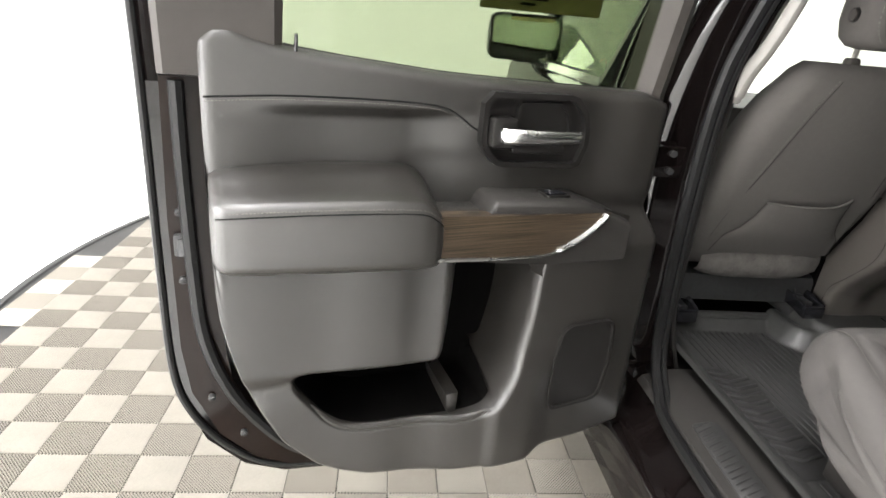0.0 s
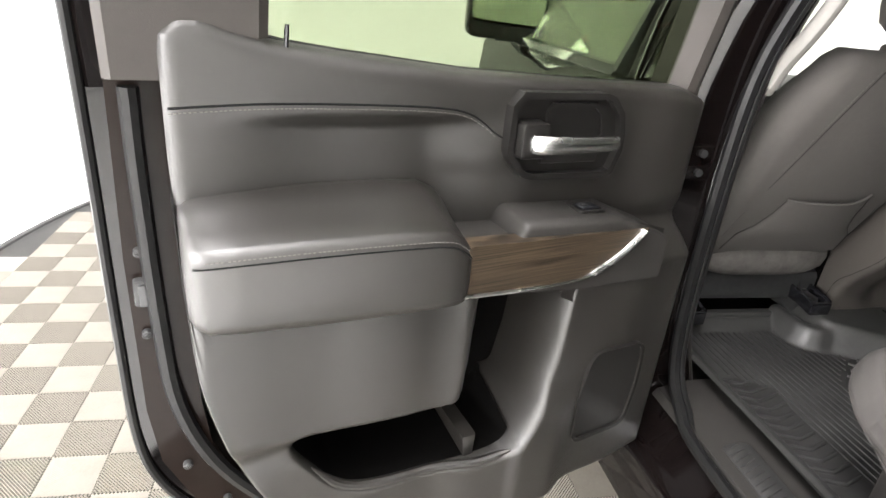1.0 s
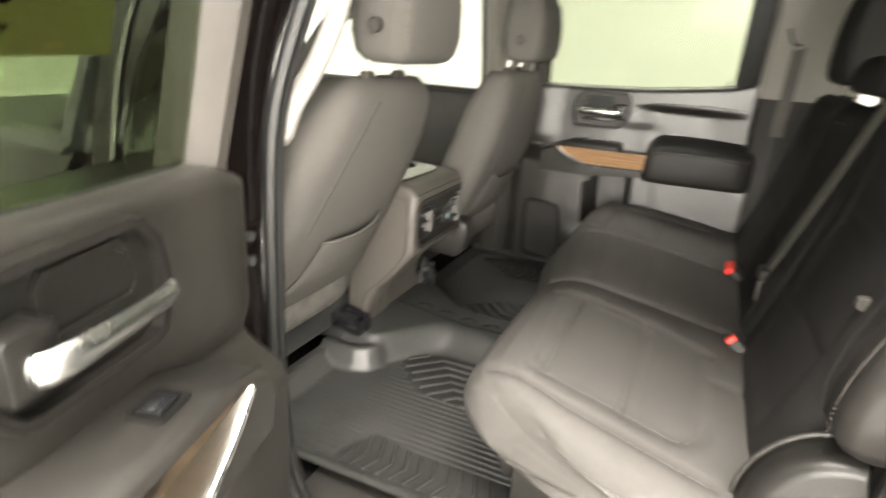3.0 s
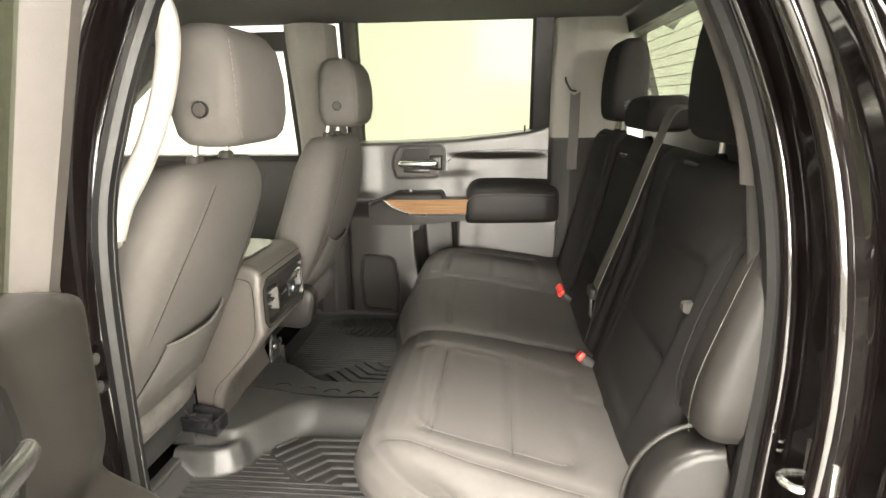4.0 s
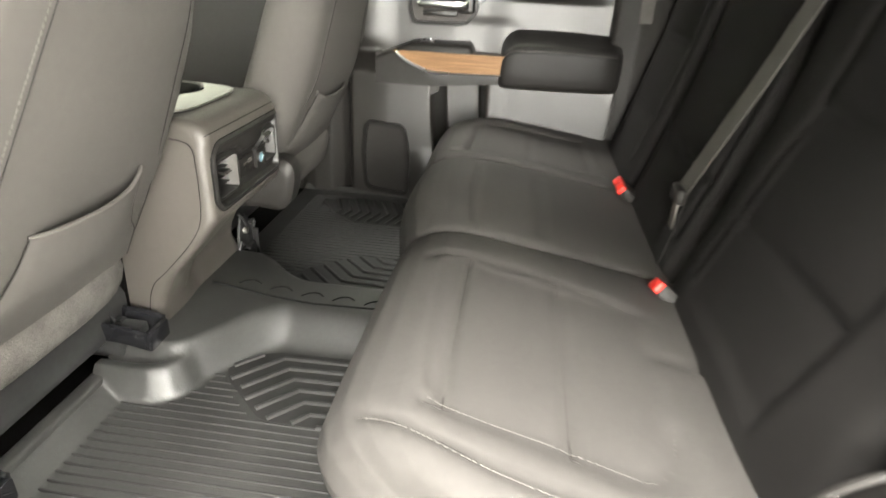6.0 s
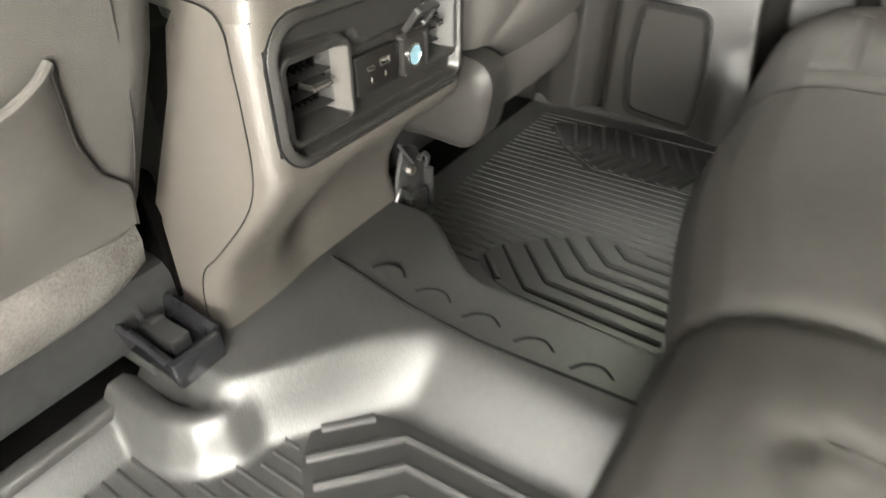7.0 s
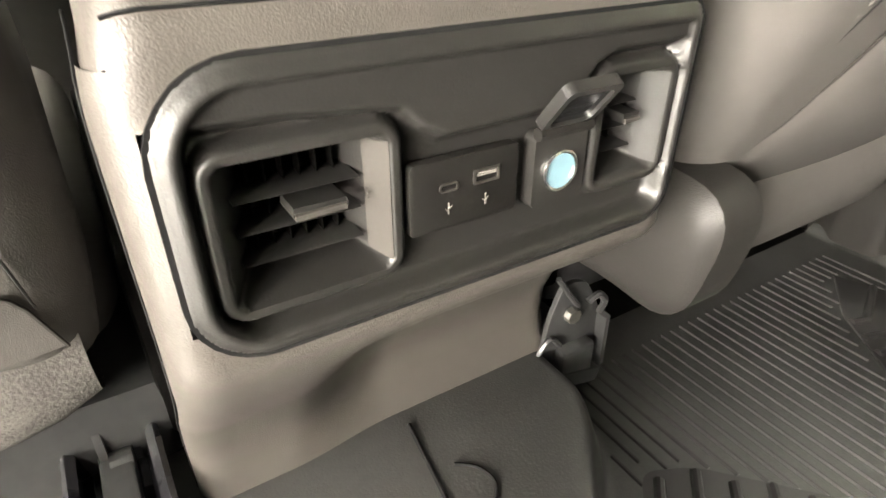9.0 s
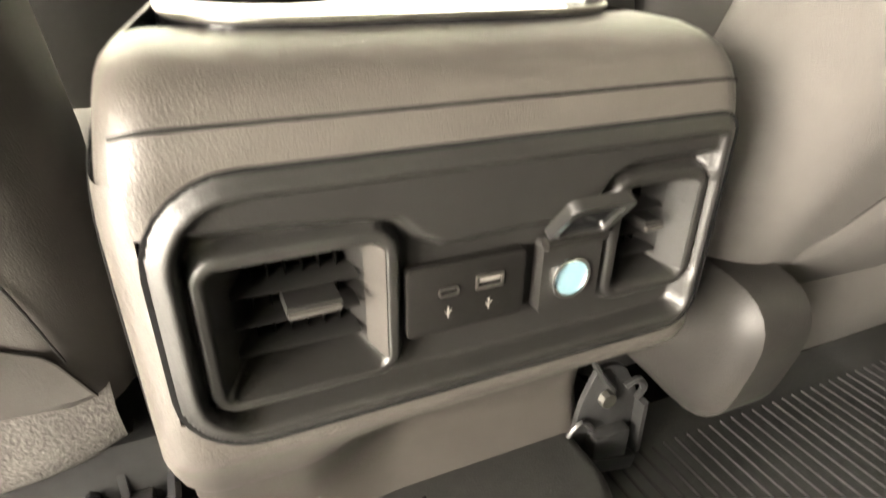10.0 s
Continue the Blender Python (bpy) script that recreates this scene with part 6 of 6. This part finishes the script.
def door_hinge(z):
    at = lambda x, y, h: (-0.815 + x, 1.468 + y, z + h)
    leaf = part("door_hinge", rbox(bmesh.new(), at(-0.05, -0.004, -0.035), at(0.03, 0.012, 0.035), 0.004), PAINT, B_PILLAR, "black painted hinge leaf")
    part("knuckle", tube(bmesh.new(), [at(-0.055, -0.012, -0.04), at(-0.055, -0.012, 0.04)], 0.012), DARK_STEEL, leaf)
    for dz in (-0.018, 0.02):
        part("bolt", tube(bmesh.new(), [at(0.0, 0.0, dz), at(0.0, -0.012, dz)], 0.008), DARK_STEEL, leaf, "dark steel bolt")


door_hinge(0.675)
door_hinge(1.2)


def check_strap():
    c = thing("door_check_strap", "black steel check strap between pillar and open door", "door check")
    part("strap", tube(bmesh.new(), [(-0.8, 1.48, 0.93), (-0.86, 1.43, 0.93), (-0.93, 1.4, 0.93)], 0.007), DARK_STEEL, c)
    part("boot", tube(bmesh.new(), [(-0.86, 1.47, 1.06), (-0.865, 1.44, 1.03), (-0.88, 1.42, 0.99), (-0.9, 1.41, 0.95)], [0.012, 0.014, 0.013, 0.011]), RUBBER, c, "rubber wiring boot")


check_strap()


def far_belt():
    belt = thing("outer_seat_belt", "grey webbing seat belt hanging down the far rear pillar", "seat belt")
    pts = curve([(0.745, 0.69, 1.6), (0.752, 0.69, 1.52), (0.765, 0.69, 1.4), (0.77, 0.692, 1.33), (0.772, 0.69, 1.28)], 6)
    rows = [[(q[0] - 0.004, q[1] - 0.018, q[2]), (q[0] - 0.006, q[1] + 0.018, q[2]), (q[0] - 0.004, q[1] + 0.018, q[2]), (q[0] - 0.002, q[1] - 0.018, q[2])] for q in pts]
    part("webbing", loft(bmesh.new(), rows), BELT, belt)
    hook = thing("garment_hook", "small black hook on the far rear pillar", "hook")
    part("plate", rbox(bmesh.new(), (0.742, 0.715, 1.585), (0.76, 0.74, 1.625), 0.004), TRIM, hook)
    part("prong", tube(bmesh.new(), curve([(0.745, 0.728, 1.615), (0.725, 0.725, 1.59), (0.722, 0.71, 1.565), (0.73, 0.69, 1.56)], 5), 0.004), TRIM, hook)


far_belt()


def panel_flanges():
    """Rolled edges of the painted jamb panels."""
    rear = bpy.data.objects["c_pillar_left"]
    for host, table, lines in ((rear, LEAN_C, ((-0.742, 0.675, 0.011), (-0.833, 0.664, 0.012), (-0.897, 0.631, 0.01), (-0.945, 0.605, 0.014))), (B_PILLAR, LEAN_B, ((-0.752, 1.462, 0.005), (-0.862, 1.494, 0.006), (-0.935, 1.553, 0.006)))):
        for x, y, r in lines:
            pts = []
            for k in range(25):
                z = 0.62 + (1.78 - 0.62) * k / 24
                dx, dy = lerp_table(table, z)
                pts.append((x + dx, y + dy, z))
            part("panel_flange", tube(bmesh.new(), curve(pts[::3], 4), r, n=20), PAINT, host, "rolled gloss black panel edge")


panel_flanges()


def jamb_clip():
    c = thing("jamb_clip", "small bent wire clip on the rear door jamb", "clip")
    for dz in (0.0, 0.013):
        part("wire", tube(bmesh.new(), curve([(-0.733, 0.592, 1.092 + dz), (-0.735, 0.605, 1.093 + dz), (-0.742, 0.608, 1.089 + dz), (-0.749, 0.603, 1.092 + dz), (-0.75, 0.592, 1.091 + dz)], 5), 0.0018, n=6), STEEL, c)
    part("plate", rbox(bmesh.new(), (-0.752, 0.58, 1.086), (-0.731, 0.594, 1.112), 0.002), DARK_STEEL, c)


jamb_clip()


def sill_grip():
    plate_ob = bpy.data.objects["sill_plate"]
    frame_o = rounded([(-0.745, 1.0), (-0.69, 1.0), (-0.68, 1.26), (-0.735, 1.27)], 0.015, 3)
    part("grip_field", plate(bmesh.new(), frame_o, lambda u, v, d: (u, v, sill_z(u) + d), -0.002, 0.002, 0.001), MAT_RUBBER, plate_ob, "black ribbed grip field")
    for k in range(17):
        y = 1.012 + k * 0.015
        part("grip_rib", tube(bmesh.new(), [(-0.735, y, sill_z(-0.735) + 0.002), (-0.7, y + 0.01, sill_z(-0.7) + 0.002)], 0.0022, n=5), MAT_RUBBER, plate_ob)


def sill_z(x):
    return lerp_table([(-0.775, 0.652), (-0.76, 0.664), (-0.7, 0.681), (-0.64, 0.683), (-0.6, 0.677)], x)[0]


sill_grip()


def side_mirror():
    m = thing("side_mirror", "black wing mirror with a clear glass on the front door", "wing mirror")
    rings = []
    for y, k in ((2.33, 0.96), (2.34, 1.0), (2.38, 1.0), (2.43, 0.9), (2.47, 0.7), (2.49, 0.4)):
        rings.append([(u, y - 0.22 * (u + 0.975) * sm(2.44, 2.36, y), v) for u, v in rrect(0.235 * k, 0.15 * k, 0.03 * k, cx=-0.975, cy=1.41)])
    part("housing", loft(bmesh.new(), rings), PAINT, m, "gloss black housing")
    part("glass", plate(bmesh.new(), rrect(0.212, 0.128, 0.025, cx=-0.975, cy=1.41), lambda u, v, d: (u, 2.331 - 0.22 * (u + 0.975) - d, v), 0.0, 0.002), MIRROR, m, "mirror glass")
    part("arm", loft(bmesh.new(), [[(x, y, z) for y, z in ((2.36, 1.33), (2.36, 1.36), (2.44, 1.37), (2.44, 1.33))] for x in (-1.0, -0.9)]), GLOSS_BLACK, m)


side_mirror()


def window_sticker():
    s = thing("window_sticker", "olive paper sticker on the door glass", "sticker", m=DOOR_L)
    g = lambda u, v, d: (u, d + (v - 1.34) * 0.24 - 0.038, v)
    part("paper", plate(bmesh.new(), rrect(0.24, 0.2, 0.002, cx=0.3, cy=1.57), g, -0.001, 0.0), OLIVE, s)
    bm = bmesh.new()
    for k in range(4):
        plate(bm, rrect(0.03 + 0.006 * (k % 2), 0.004, 0.001, cx=0.33 - 0.02 * (k % 2), cy=1.482 + 0.009 * k), g, 0.0008, 0.0015)
    part("print_bars", bm, INK, s)


window_sticker()


# ---- turntable tiles ----
def tile_mesh(name, flip, material):
    """A square tile: dark grooves between close diagonal ribs."""
    size, n = 0.165, 15
    e = size / 2 - 0.0008
    verts, faces = [(-e, -e, 0.0), (e, -e, 0.0), (e, e, 0.0), (-e, e, 0.0)], [(0, 1, 2, 3)]
    h = size / 2 - 0.0015
    for i in range(-n, n + 1):
        c = i * (2 * h) / (n + 0.5)
        x0, x1 = max(-h, c - h), min(h, c + h)
        if x1 - x0 < 0.004:
            continue
        base = len(verts)
        for x, y in ((x0, x0 - c), (x1, x1 - c)):
            for off, z in ((-0.0017, 0.0), (-0.0012, 0.005), (0.0012, 0.005), (0.0017, 0.0)):
                px, py = max(-e, min(e, x + off)), max(-e, min(e, y - off))
                verts.append((-px if flip else px, py, z))
        faces += [(base + k, base + 4 + k, base + 5 + k, base + 1 + k) for k in range(3)]
    me = bpy.data.meshes.new(name)
    me.from_pydata(verts, [], faces)
    me.materials.append(TILE_GAP)
    me.materials.append(material)
    for k, poly in enumerate(me.polygons):
        poly.material_index = 1 if k else 0
    return me


def lay_tiles():
    # rib direction and its painted-in tone alternate together
    a, b = tile_mesh("tile", False, TILE_LIT), tile_mesh("tile", True, TILE_SHADED)
    far_v, far_f = {0: [], 1: []}, {0: [], 1: []}
    ox, oy, size = -0.87 + 0.0825, 1.92 - 0.0825, 0.165
    for i in range(-16, 26):
        for j in range(-13, 29):
            x, y = ox + i * size, oy + j * size
            if (Vector((x, y)) - TURN_C).length > TURN_R - 0.1:
                continue
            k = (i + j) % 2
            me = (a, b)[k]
            if -3.0 < x < -0.4 and 1.45 < y < 4.1:
                ob = new("tile", me)
                ob.location = (x, y, 0.0)
                ob.parent = TURNTABLE
            else:
                base = len(far_v[k])
                h = size / 2 - 0.001
                far_v[k] += [(x - h, y - h, 0.002), (x + h, y - h, 0.002), (x + h, y + h, 0.002), (x - h, y + h, 0.002)]
                far_f[k].append((base, base + 1, base + 2, base + 3))
    for k in (0, 1):
        me = bpy.data.meshes.new("far_tiles")
        me.from_pydata(far_v[k], [], far_f[k])
        me.materials.append((TILE_LIT, TILE_SHADED)[k])
        ob = new("far_tiles", me)
        ob.parent = TURNTABLE
        tagged(ob, kind="stuff")


lay_tiles()
